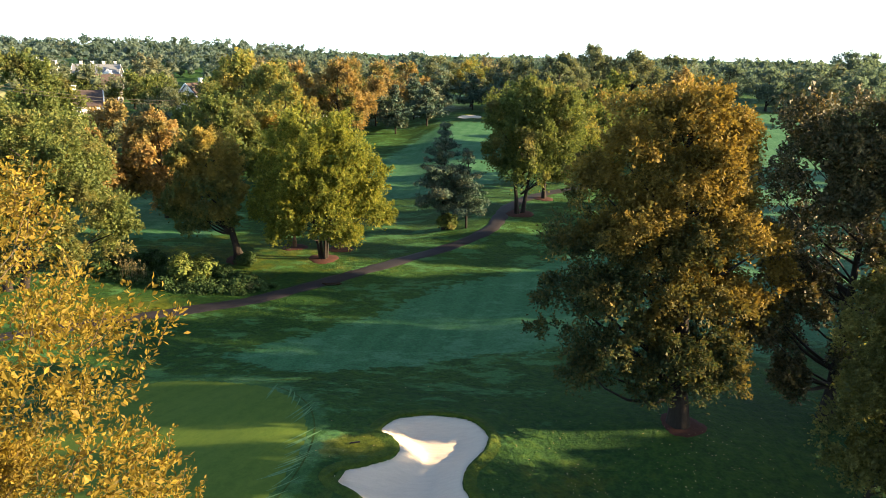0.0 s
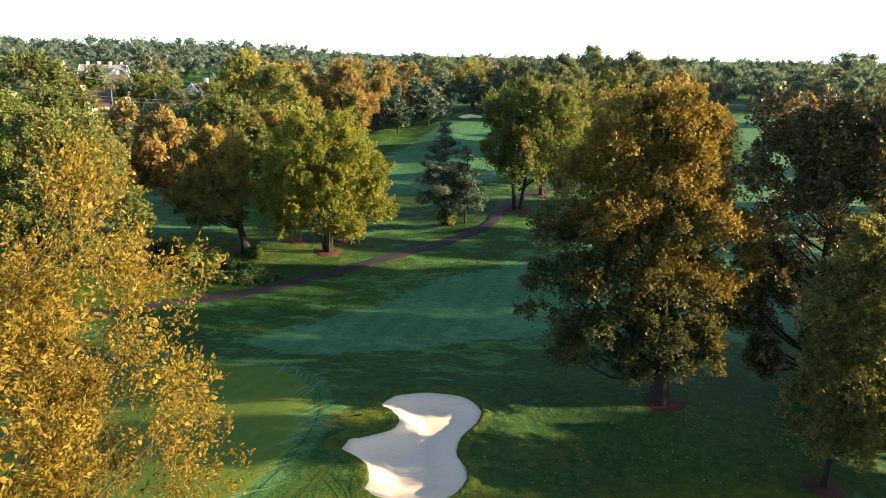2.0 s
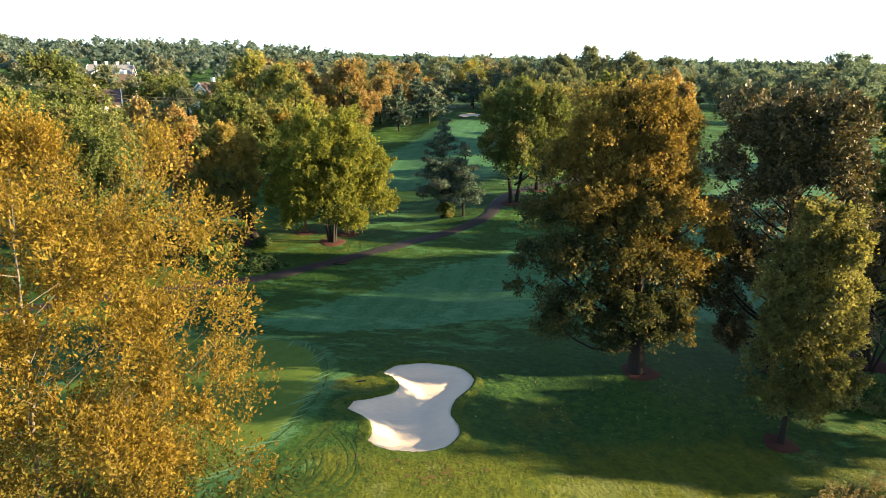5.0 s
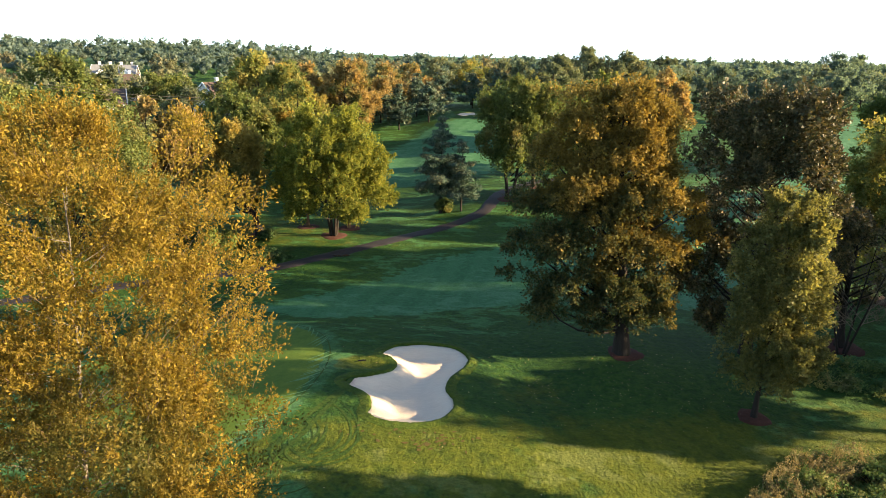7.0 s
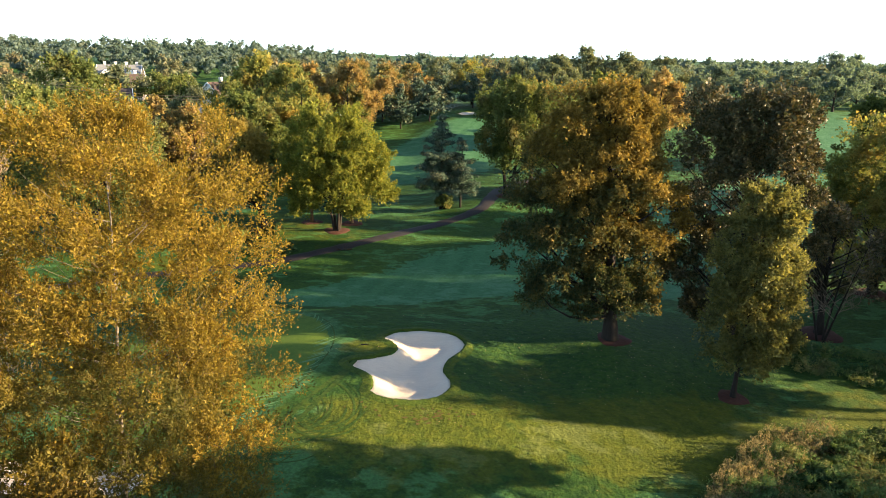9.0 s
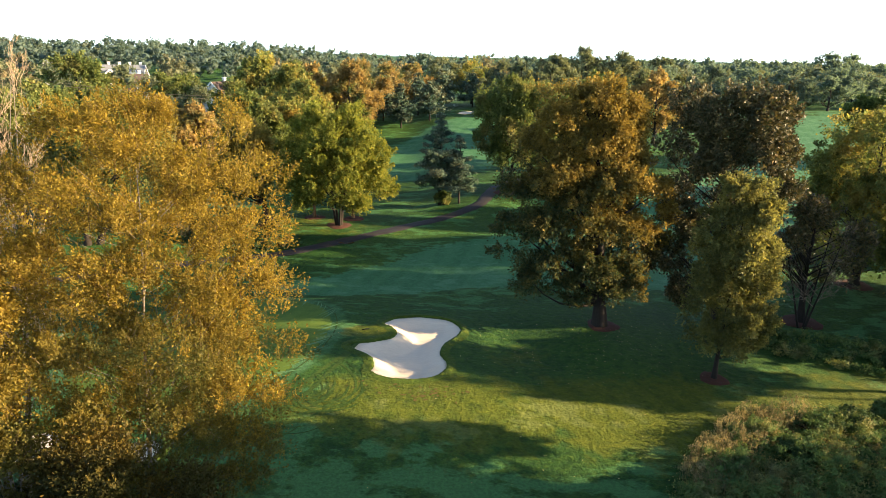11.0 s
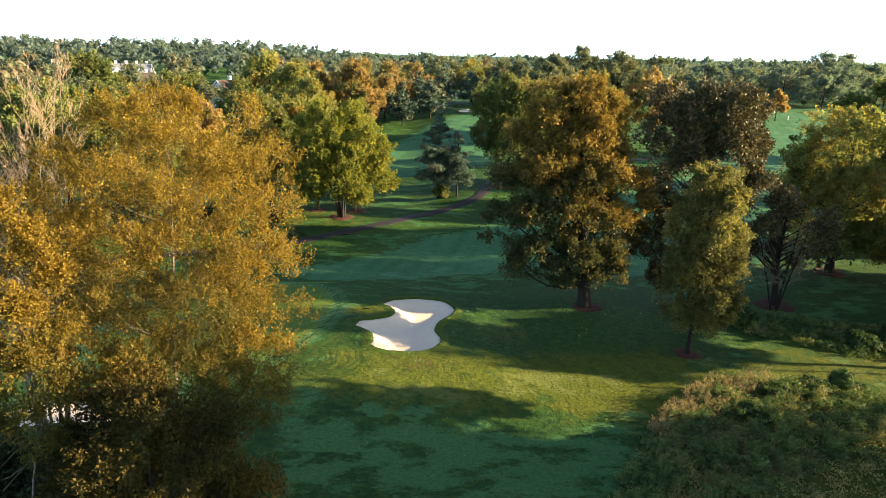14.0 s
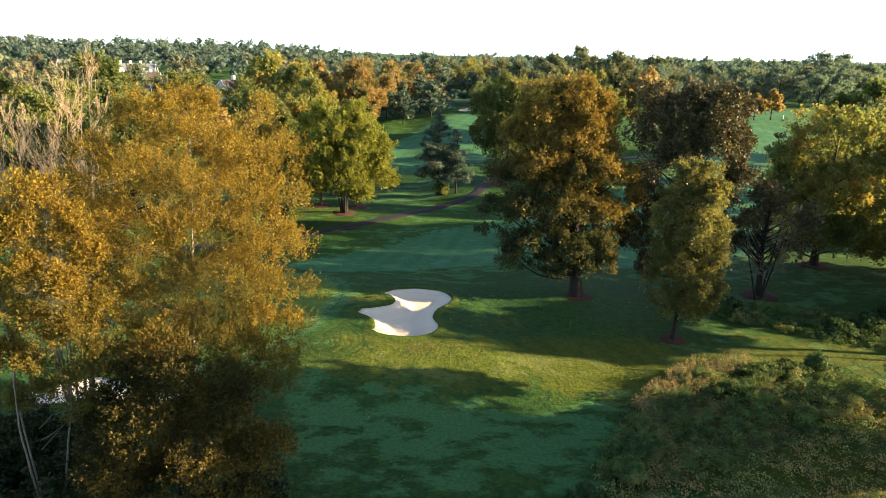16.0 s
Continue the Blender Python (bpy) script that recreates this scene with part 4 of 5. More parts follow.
# ---- large trees round the near hole ----
BIG, DARK, YOUNG, SNAG, ROUND = (16.6, 42.4), (29.2, 44.4), (24.0, 33.2), (39.6, 46.0), (53.6, 57.6)
MAPLE, LEANING, ELM, ELM2 = (-12.4, 87.6), (-23.2, 87.4), (17.2, 104.4), (23.5, 115.0)
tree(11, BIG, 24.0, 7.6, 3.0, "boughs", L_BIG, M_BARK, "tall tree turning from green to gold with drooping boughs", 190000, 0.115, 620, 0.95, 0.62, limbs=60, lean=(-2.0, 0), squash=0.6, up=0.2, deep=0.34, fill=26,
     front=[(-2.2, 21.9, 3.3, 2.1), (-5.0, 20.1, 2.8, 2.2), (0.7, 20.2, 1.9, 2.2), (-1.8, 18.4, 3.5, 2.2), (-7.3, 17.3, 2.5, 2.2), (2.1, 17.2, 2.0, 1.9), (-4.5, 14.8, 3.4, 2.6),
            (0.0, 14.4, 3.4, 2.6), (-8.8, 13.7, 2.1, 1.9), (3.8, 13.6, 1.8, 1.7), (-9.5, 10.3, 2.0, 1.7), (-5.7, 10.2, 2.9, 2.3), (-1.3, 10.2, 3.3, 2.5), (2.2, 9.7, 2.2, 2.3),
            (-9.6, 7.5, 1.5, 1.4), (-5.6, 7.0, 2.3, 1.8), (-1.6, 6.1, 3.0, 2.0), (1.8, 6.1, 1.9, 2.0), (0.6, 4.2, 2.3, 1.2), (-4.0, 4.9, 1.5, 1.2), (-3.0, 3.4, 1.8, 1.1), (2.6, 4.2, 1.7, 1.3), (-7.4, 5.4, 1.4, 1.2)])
tree(12, DARK, 24.2, 7.2, 4.0, "dome", L_DARK, M_BARK, "dark glossy-leaved tree with a domed crown", 95000, 0.14, 330, 0.95, 0.5, limbs=70, spray=5, sub=0.46, deep=0.7,
     front=[(-0.3, 22.3, 3.5, 2.4), (-3.5, 21.2, 2.5, 2.4), (3.3, 21.3, 2.3, 2.6), (0.3, 19.0, 4.1, 2.7), (-3.7, 17.4, 2.0, 2.7), (4.5, 17.5, 2.1, 2.7), (-5.5, 12.7, 2.6, 2.2),
            (-1.4, 14.3, 2.6, 1.9), (-6.0, 7.8, 2.4, 2.8), (-4.7, 4.4, 1.9, 2.0), (-4.2, 10.5, 2.1, 2.2), (3.9, 14.9, 2.1, 1.9), (0.8, 10.5, 1.8, 1.8), (-1.2, 6.1, 1.4, 1.4)])
tree(13, YOUNG, 18.2, 4.5, 2.4, "column", L_OLIVE, M_BARK, "slim olive-green young tree in a mulch ring", 85000, 0.1, 340, 0.68, 0.2, limbs=50, lean=(0.6, 0), deep=0.6,
     front=[(-0.3, 16.6, 1.9, 1.8), (1.4, 14.5, 2.1, 2.0), (-1.4, 13.6, 2.1, 2.0), (0.5, 11.3, 3.3, 2.3), (-1.6, 9.0, 2.2, 2.3), (2.8, 8.5, 2.2, 2.3), (1.0, 5.9, 3.1, 2.3),
            (-1.4, 4.5, 1.6, 1.6), (2.8, 3.7, 1.9, 1.5), (1.0, 3.0, 1.5, 1.0)])
tree(14, ROUND, 22.4, 10.4, 2.2, "round", L_ROUND, M_BARK, "broad round yellow-green tree", 80000, 0.17, 420, 1.1, 0.5,
     front=[(-2.6, 18.6, 4.7, 3.4), (-5.9, 15.7, 3.3, 3.4), (2.6, 15.4, 3.3, 3.8), (-1.3, 11.7, 5.9, 4.6), (5.8, 11.0, 2.6, 3.9), (2.2, 6.6, 5.3, 4.0), (6.6, 5.2, 3.1, 3.0),
            (-0.2, 4.6, 3.8, 2.4), (4.3, 3.8, 3.9, 2.0), (-5.8, 10.9, 3.0, 3.9)])
tree(15, SNAG, 14.5, 5.6, 3.5, "round", L_DARK, M_BARK, "half-dead leaning tree with sparse brown foliage", 12000, 0.16, 70, 0.9, 0.42, lean=(-0.6, 0.3), limbs=50)
bare_tree(16, (38.6, 44.2), 14.5, "dead grey branches among a half-dead tree", M_BARK, 0.75, 3, 0.12, 3, lean=(-0.04, -0.06), fan=0.22)
tree(17, MAPLE, 19.4, 10.6, 4.2, "round", L_MAPLE, M_BARK, "round yellow-green maple on several stems", 95000, 0.15, 460, 0.95, 0.32, stems=4, up=0.6,
     front=[(-4.0, 16.2, 2.7, 3.2), (1.7, 17.6, 3.1, 2.8), (-0.7, 14.2, 3.9, 3.2), (3.9, 14.6, 3.5, 3.2), (5.9, 11.2, 3.3, 3.4), (1.8, 10.6, 3.9, 3.7), (-2.9, 11.2, 3.9, 3.6),
            (-6.1, 11.6, 2.3, 3.6), (-7.0, 7.8, 2.3, 2.8), (-3.6, 7.5, 3.5, 3.1), (1.1, 7.1, 3.8, 3.1), (5.9, 7.8, 3.2, 2.9), (7.9, 5.7, 2.2, 1.8), (3.1, 4.9, 3.2, 1.6), (-4.4, 5.3, 3.0, 1.6)])
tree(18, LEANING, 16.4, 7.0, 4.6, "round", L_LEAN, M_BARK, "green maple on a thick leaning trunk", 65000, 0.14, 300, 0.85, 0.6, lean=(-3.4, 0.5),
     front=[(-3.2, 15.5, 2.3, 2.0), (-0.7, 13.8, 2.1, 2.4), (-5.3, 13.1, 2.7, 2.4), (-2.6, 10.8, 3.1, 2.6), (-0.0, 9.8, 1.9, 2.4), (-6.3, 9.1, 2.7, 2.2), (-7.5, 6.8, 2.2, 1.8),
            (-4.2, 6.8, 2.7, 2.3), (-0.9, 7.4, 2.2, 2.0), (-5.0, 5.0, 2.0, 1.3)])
tree(19, (-16.9, 93.1), 13, 4.6, 3.5, "round", L_GREEN, M_BARK_TAN, "small tree with a tan trunk beside the maple", 14000, 0.2, 50, 1.2, 0.28)
tree(20, (-10.4, 92.2), 13, 4.6, 3.5, "round", L_MAPLE, M_BARK_TAN, "small tree with a tan trunk behind the maple", 14000, 0.2, 50, 1.2, 0.28)
tree(21, ELM, 21.4, 9.6, 4.2, "tall", L_GREEN, M_BARK, "tall green tree on twin stems beside the path", 66000, 0.17, 330, 1.1, 0.45, stems=2,
     front=[(-0.2, 17.7, 4.4, 3.6), (-4.1, 15.3, 3.0, 3.1), (4.3, 16.8, 4.0, 3.6), (8.0, 14.9, 2.5, 3.6), (-0.5, 12.9, 5.0, 4.2), (5.1, 11.9, 4.0, 4.2), (-3.4, 9.8, 3.5, 3.1), (0.8, 7.4, 4.6, 3.0), (5.9, 7.4, 3.1, 3.0)])
tree(22, ELM2, 21.0, 9.0, 4.2, "round", L_ROUND, M_BARK, "yellow-green tree behind the bend of the path", 52000, 0.19, 90, 1.7, 0.36)
conifer(26, (8.0, 99.4), 11.5, 4.6, 3.0, "lower blue-green pine beside the old one", 7000, 0.24, 8, 0.2, gap=0.25)
conifer(23, (4.6, 100.2), 16.0, 5.2, 3.6, "old blue-green pine with gaps between its boughs", 30000, 0.2, 12, 0.34, gap=0.3)
shrub(24, (5.3, 100.0), 1.5, 2.8, L_GREEN, "leafy shoots round the foot of the pine", 2500, 0.2)
for i, (p, r) in enumerate([((BIG[0] + 0.3, BIG[1]), 1.6), (YOUNG, 1.25), (SNAG, 2.2), (ROUND, 2.2), (MAPLE, 2.0), (LEANING, 2.0), ((-16.9, 93.1), 1.8),
                            ((-10.4, 92.2), 1.8), (ELM, 2.3), (ELM2, 1.8)]):
    mulch(p, r, 40 + i)

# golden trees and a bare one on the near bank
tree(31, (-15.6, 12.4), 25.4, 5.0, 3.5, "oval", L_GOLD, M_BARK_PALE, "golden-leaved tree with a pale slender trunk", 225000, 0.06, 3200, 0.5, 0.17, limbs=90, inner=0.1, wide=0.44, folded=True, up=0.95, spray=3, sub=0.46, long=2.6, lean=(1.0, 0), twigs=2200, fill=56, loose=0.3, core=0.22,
     front=[(-0.5, 23.7, 1.1, 1.6), (1.1, 23.6, 1.3, 1.6), (2.7, 22.9, 1.3, 1.4), (4.5, 22.5, 1.2, 1.2), (-1.8, 21.7, 1.3, 1.5), (0.3, 21.2, 1.8, 1.7), (2.5, 20.6, 1.6, 1.5),
            (4.9, 20.9, 1.3, 1.4), (6.1, 19.1, 1.0, 0.7), (-3.0, 19.7, 1.0, 1.4), (-1.5, 18.5, 1.8, 1.6), (1.1, 18.2, 1.8, 1.6), (3.5, 18.2, 1.7, 1.4), (5.1, 17.9, 1.2, 1.1),
            (-3.2, 16.3, 1.5, 1.4), (-0.9, 15.3, 1.8, 1.6), (1.8, 15.3, 1.8, 1.6), (4.2, 15.6, 1.4, 1.3), (6.4, 14.2, 1.0, 0.5), (5.3, 13.7, 1.3, 1.0), (-2.4, 12.7, 1.9, 1.5),
            (0.6, 12.4, 1.9, 1.6), (3.4, 12.3, 1.6, 1.5), (4.9, 11.3, 1.3, 1.3), (-0.3, 9.6, 2.2, 1.7), (2.5, 9.2, 1.9, 1.7), (6.6, 17.6, 0.9, 0.6), (6.0, 21.6, 0.8, 0.9), (6.2, 16.2, 0.9, 0.7), (-0.4, 6.6, 2.2, 1.7), (3.4, 6.4, 2.0, 1.6), (6.3, 12.6, 1.4, 0.9), (6.0, 10.4, 1.4, 1.2), (5.2, 8.4, 1.6, 1.4),
            (5.9, 20.2, 1.1, 1.0), (6.1, 18.4, 1.0, 0.9), (5.6, 16.9, 1.1, 1.0), (5.8, 15.2, 1.0, 0.8), (-3.6, 21.7, 0.9, 1.0), (-4.7, 19.7, 1.1, 1.2), (-5.2, 17.4, 1.3, 1.4), (-5.5, 14.8, 1.4, 1.4), (-4.9, 12.2, 1.4, 1.3), (-3.8, 9.7, 1.5, 1.4)])
tree(32, (-14.2, 4.6), 14.0, 5.6, 0.6, "round", L_GOLD_LOW, M_BARK, "olive and gold leaved tree with spreading boughs", 66000, 0.075, 900, 0.6, 0.18, limbs=40, inner=0.15, wide=0.55, folded=True, boughs=30, spray=4, sub=0.5, loose=0.4)
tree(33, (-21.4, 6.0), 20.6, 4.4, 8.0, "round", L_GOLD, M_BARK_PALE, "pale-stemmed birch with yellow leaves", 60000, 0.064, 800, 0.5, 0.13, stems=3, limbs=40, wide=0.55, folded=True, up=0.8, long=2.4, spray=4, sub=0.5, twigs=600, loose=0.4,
     front=[(1.7, 17.1, 1.3, 1.1), (3.1, 16.5, 1.0, 1.1), (1.2, 14.8, 1.1, 1.0), (2.6, 14.0, 1.2, 1.1), (1.0, 12.3, 1.1, 0.6), (1.6, 10.9, 1.1, 0.6), (2.6, 20.6, 1.3, 1.0),
            (1.6, 19.1, 1.0, 1.2), (3.3, 19.1, 1.0, 1.4), (0.1, 18.6, 1.3, 1.6), (-0.5, 15.4, 1.3, 1.6), (3.8, 15.1, 1.1, 1.0), (3.6, 12.4, 1.2, 1.0), (2.6, 11.6, 1.0, 0.7), (-0.3, 12.6, 1.4, 1.2), (4.1, 17.5, 1.0, 1.0), (-0.3, 10.1, 1.3, 1.0), (3.6, 10.0, 1.1, 0.9)])
bare_tree(34, (-24.8, 17.0), 26.6, "bare pale-twigged tree on the bank below the golden trees", M_BARK_PALE, 0.26, 3, 0.105, 9, fan=0.12)

# ---- trees behind, down the left side and round the far green ----
BACK = "trees bordering the course"
tree(51, (-45.8, 76.5), 20.5, 12.0, 2.6, "round", L_GREEN, M_BARK, "large green tree with yellowing leaf tips", 80000, 0.16, 460, 1.0, 0.6, group=BACK, stems=2, lean=(4.0, 0),
     front=[(4.6, 17.9, 3.9, 2.5), (8.3, 15.8, 2.7, 2.5), (1.9, 15.5, 3.0, 2.8), (5.6, 13.1, 4.0, 3.2), (10.2, 11.8, 2.5, 2.6), (2.2, 9.3, 3.7, 3.2), (6.7, 8.0, 3.4, 2.9),
            (12.0, 9.3, 2.8, 2.3), (13.0, 7.4, 1.9, 2.0), (8.8, 5.4, 2.5, 2.0), (2.7, 4.8, 3.1, 2.0), (-1.8, 13.6, 3.6, 3.8), (-3.2, 8.7, 3.1, 3.2)])
tree(52, (-61, 88.0), 20, 9.5, 2.8, "round", L_GREEN, M_BARK, "large green tree beside the course", 40000, 0.25, 100, 1.8, 0.5, group=BACK)
tree(53, (-72, 137), 25, 11, 3, "round", L_GREEN, M_BARK, "tall green tree beside the course", 24000, 0.33, 70, 2.2, 0.5, group=BACK)
tree(54, (-61, 98), 22, 9, 3, "tall", L_GREEN, M_BARK, "tall green tree beside the course", 30000, 0.28, 80, 1.9, 0.5, group=BACK)
tree(55, (-46, 110), 19.0, 6.2, 3, "tall", L_RUST, M_BARK, "rust-orange tree with green underneath", 22000, 0.28, 70, 1.6, 0.36, group=BACK)
tree(56, (-39.5, 110.5), 16.6, 5.6, 3, "round", L_RUST, M_BARK, "rust-orange tree with a rounded crown", 18000, 0.28, 55, 1.5, 0.36, group=BACK)
tree(57, (-33, 122), 19.0, 9.5, 2.5, "round", L_GREEN, M_BARK, "dark green spreading leafy tree", 28000, 0.29, 80, 2.0, 0.5, group=BACK)
tree(58, (-24, 138), 20.0, 9.5, 2.5, "round", L_ROUND, M_BARK, "yellow-green spreading leafy tree", 24000, 0.32, 80, 2.0, 0.5, group=BACK)
tree(59, (-30, 156), 20.5, 8, 3, "round", L_ROUND, M_BARK, "round yellow-green leafy tree", 24000, 0.3, 60, 1.9, 0.4, group=BACK)
tree(60, (-14.5, 176), 19.5, 10.5, 3, "round", L_RUST, M_BARK, "broad orange-brown tree with twin stems", 34000, 0.29, 80, 2.0, 0.5, group=BACK, stems=2)
tree(61, (-27, 182), 17.6, 4.8, 3, "round", L_RUST, M_BARK, "small orange tree among green ones", 9000, 0.4, 40, 1.6, 0.3, group=BACK)
tree(62, (-42, 190), 21, 9.5, 3, "round", L_ROUND, M_BARK, "pale yellow-green rounded leafy tree", 14000, 0.42, 60, 2.2, 0.4, group=BACK)
tree(63, (64, 154), 18.4, 8, 3, "round", L_RUST, M_BARK, "reddish autumn tree behind the fairway", 12000, 0.38, 60, 1.9, 0.4, group=BACK)
tree(68, (34, 126), 18, 8, 2, "round", L_GREEN, M_BARK, "dark green tree beyond the path", 18000, 0.32, 70, 1.9, 0.4, group=BACK)
tree(69, (47, 150), 19, 9, 2, "round", L_GREEN, M_BARK, "broad green tree beyond the fairway", 15000, 0.36, 70, 2.0, 0.4, group=BACK)
tree(64, (64, 67), 19, 7.5, 2.6, "round", L_ROUND, M_BARK, "round yellow-green leafy tree", 14000, 0.34, 70, 1.6, 0.4, group=BACK)
tree(65, (110, 129), 20, 9, 2.6, "round", L_GREEN, M_BARK, "dark green tree beside the fairway", 9000, 0.5, 60, 2.0, 0.4, group=BACK)
tree(66, (116, 184), 10.0, 3.6, 2.6, "cone", L_RUST, M_BARK, "small reddish tree on the far fairway", 2500, 0.45, 24, 1.0, 0.2, group=BACK)
tree(67, (110, 183), 8.0, 2.6, 2.4, "round", L_RUST, M_BARK, "small brown tree on the far fairway", 1800, 0.45, 20, 1.0, 0.2, group=BACK)
for i, (x, y, h, r) in enumerate([(49, 205, 18, 9), (62, 217, 20.8, 10), (74, 214, 19.6, 9), (98, 242, 18, 9), (44, 190, 16, 7)]):
    tree(70 + i, (x, y), h, r, 2.5, "round", L_MIXED, M_BARK, "tall grey-green leafy tree in a row", 13000, 0.34, 150, 1.5, 0.45, group=BACK)
PINES = "pines by the far green"
for i, (x, y, h, r) in enumerate([(-1.6, 181, 12.5, 5), (7.0, 186, 11.5, 5.5), (22.8, 212, 11, 6), (4, 200, 13, 5.5), (12, 208, 12.5, 6), (-7, 192, 13.5, 5.5), (30, 208, 12.5, 6)]):
    conifer(80 + i, (x, y), h, r, 2.6, "dark blue-green pine near the far green", 4200, 0.5, 9, 0.25, PINES)

# trees outside the picture whose long shadows lie across the near grass
SHADE = "trees that shade the near grass"
for i, (x, y, h, r) in enumerate([(38, 12.3, 22, 7), (42, 0.8, 26, 8.5), (46, -11.2, 28, 9), (47, -3.4, 28, 8.5), (54, 6.6, 29, 7), (62, 27.6, 15.4, 5.4), (61, 39.4, 20, 7), (68, 49, 13, 6), (80, 43.4, 28, 8), (80, 66, 28, 9), (90, 80.6, 30, 9), (101, 95, 31, 10)]):
    tree(100 + i, (x, y), h, r, 9.5 if i == 5 else 1.2, "round", L_GREEN, M_BARK, "dense green tree at the edge of the course", 8000, 0.72, 90, 1.8, 0.5, group=SHADE, core=0.3)
# two sparse crowns added out of view to soften the sun on thicket and bunker
tree(115, (55, 14.6), 11, 6.0, 1.2, "round", L_GREEN, M_BARK, "unseen thin-leaved low tree added to dapple the sun", 1500, 0.34, 200, 0.9, 0.25, group=SHADE, core=0.0)
tree(114, (75, 24.4), 25, 5.0, 15, "round", L_GREEN, M_BARK, "unseen thin-leaved tall tree added to dapple the sun", 1100, 0.3, 200, 0.8, 0.25, group=SHADE, core=0.0)

# ---- thickets of weeds, shrubs and plumes ----
def thicket(seed, outline, height, leaf, count, size, label, name="weed_patch", r=0.45, n=400, squash=0.7, rise=None):
    """A dense patch of weeds of uneven height inside an outline."""
    rng = np.random.default_rng(seed)
    lo, hi = outline.min(0), outline.max(0)
    p = rng.uniform(lo, hi, (n * 6, 2))
    d = inside_by(p[:, 0], p[:, 1], outline)
    p, d = p[d > 0][:n], d[d > 0][:n]
    h = height * (0.3 + 0.7 * step(0, 2.0, d)) * (0.45 + 0.6 * rng.random(len(p)) + 0.35 * np.sin(p[:, 0] * 0.8 + seed) * np.sin(p[:, 1] * 0.7))
    if rise is not None:
        h = h * rise(p[:, 0], p[:, 1])
    h = np.maximum(h, 0.12)
    cl = np.column_stack([p, ground_z(p[:, 0], p[:, 1]) + h * (0.35 + 0.5 * rng.random(len(p))), r * (0.6 + 0.8 * rng.random(len(p)))])
    v, f = leaves(rng, cl, count, size, squash, 0.55, 6, 0.4)
    return tagged(new(name, mesh_of(name, v, f, leaf)), label, "weeds", kind="stuff")


def plumes(seed, outline, n, height, label, name="plume_grass"):
    """Feathery seed heads on thin stalks: each a loose tuft of fine flakes."""
    rng = np.random.default_rng(seed)
    lo, hi = outline.min(0), outline.max(0)
    p = rng.uniform(lo, hi, (n * 8, 2))
    p = p[inside_by(p[:, 0], p[:, 1], outline) > 0][:n]
    n = len(p)
    h = height * (0.55 + 0.55 * rng.random(n)) * (0.8 + 0.3 * np.sin(p[:, 0] * 1.3) * np.sin(p[:, 1] * 1.1))
    tip = np.column_stack([p + rng.normal(size=(n, 2)) * 0.16, ground_z(p[:, 0], p[:, 1]) + h])
    cl = np.concatenate([np.column_stack([tip, np.full(n, 0.13)]), np.column_stack([tip - [0, 0, 0.22], np.full(n, 0.15)])])
    v1, f1 = leaves(rng, cl, n * 16, 0.055, 1.6, 0.2, 3, 0.4, 0.5)
    stalks = [tube(np.array([[x, y, gz(x, y)], t]), np.array([0.012, 0.008]), 3) for (x, y), t in zip(p, tip)]
    stalks = [(v, np.concatenate([f[:, :3], f[:, [0, 2, 3]]])) for v, f in stalks]
    v, f = joined([(v1, f1), *stalks])
    return tagged(new(name, mesh_of(name, v, f, L_PLUME)), label, "plume grass", kind="stuff")


THICKET = spline([(5, 4), (8.5, 9), (11, 13), (14.6, 19.0), (19.6, 24.5), (27, 28.4), (33, 27.4), (40, 23), (48, 17), (50, 8), (34, 0), (16, -3)], 6, True)
NEAR_T = spline([(10.8, 12.2), (14.1, 18.1), (19.2, 23.7), (25, 27.6), (32.2, 27.0), (39, 22.6), (34, 18), (25, 14.5), (17, 11)], 6, True)
thicket(201, NEAR_T, 1.75, L_SHRUB, 75000, 0.09, "tangled green and brown weeds beside the mown grass", "weed_thicket", 0.5, 700)
thicket(202, THICKET, 0.5, L_WEEDY, 70000, 0.09, "rough dry grass and low weeds", "rough_weeds", 0.62, 1900, 0.45)
plumes(203, spline([(15.2, 19.6), (19.4, 24.2), (23.4, 27.0), (27.4, 28.2), (28, 26.0), (23, 22.8), (18.8, 18.9), (16.2, 17.4)], 6, True), 950, 1.6, "tan feathery seed heads at the edge of the thicket")
for i, (x, y, r, h) in enumerate([(27.8, 24.8, 1.9, 1.9), (31.2, 25.8, 1.6, 1.7), (34.4, 26.2, 0.9, 2.3), (24.6, 21.6, 1.4, 1.7), (12.0, 11.6, 1.4, 1.7), (8.6, 8.4, 1.6, 1.7), (14.6, 14.4, 1.2, 1.4)]):
    shrub(210 + i, (x, y), r, h, L_SHRUB2 if i % 2 else L_SHRUB, "leafy green bush standing in the thicket", 6500, 0.085, 40, 0.42, group="bushes of the near thicket")
HEDGE = spline([(31.6, 39), (35, 36.2), (39, 33.4), (45, 29.6), (54, 25), (60, 31), (52, 38), (44, 40), (37, 42.8)], 6, True)
thicket(220, HEDGE, 1.0, L_SHRUB, 36000, 0.11, "low dark hedge of weeds along a ditch", "ditch_weeds", 0.55, 420)
for i, (x, y, r, h) in enumerate([(50, 36.6, 2.4, 3.0), (46.2, 35.4, 1.5, 1.6), (54.5, 39.5, 2.6, 3.2), (33.0, 40.8, 1.2, 1.8), (42.2, 34.8, 1.4, 1.2)]):
    shrub(225 + i, (x, y), r, h, L_SHRUB2, "dark green bush along the ditch", 4500, 0.18, 24, 0.65, group="bushes along the ditch")
shrub(231, (19.0 + 17, 22.4 + 4), 0.7, 0.6, L_SHRUB2, "small low tuft on the mown grass", 900, 0.1, 8, 0.3)

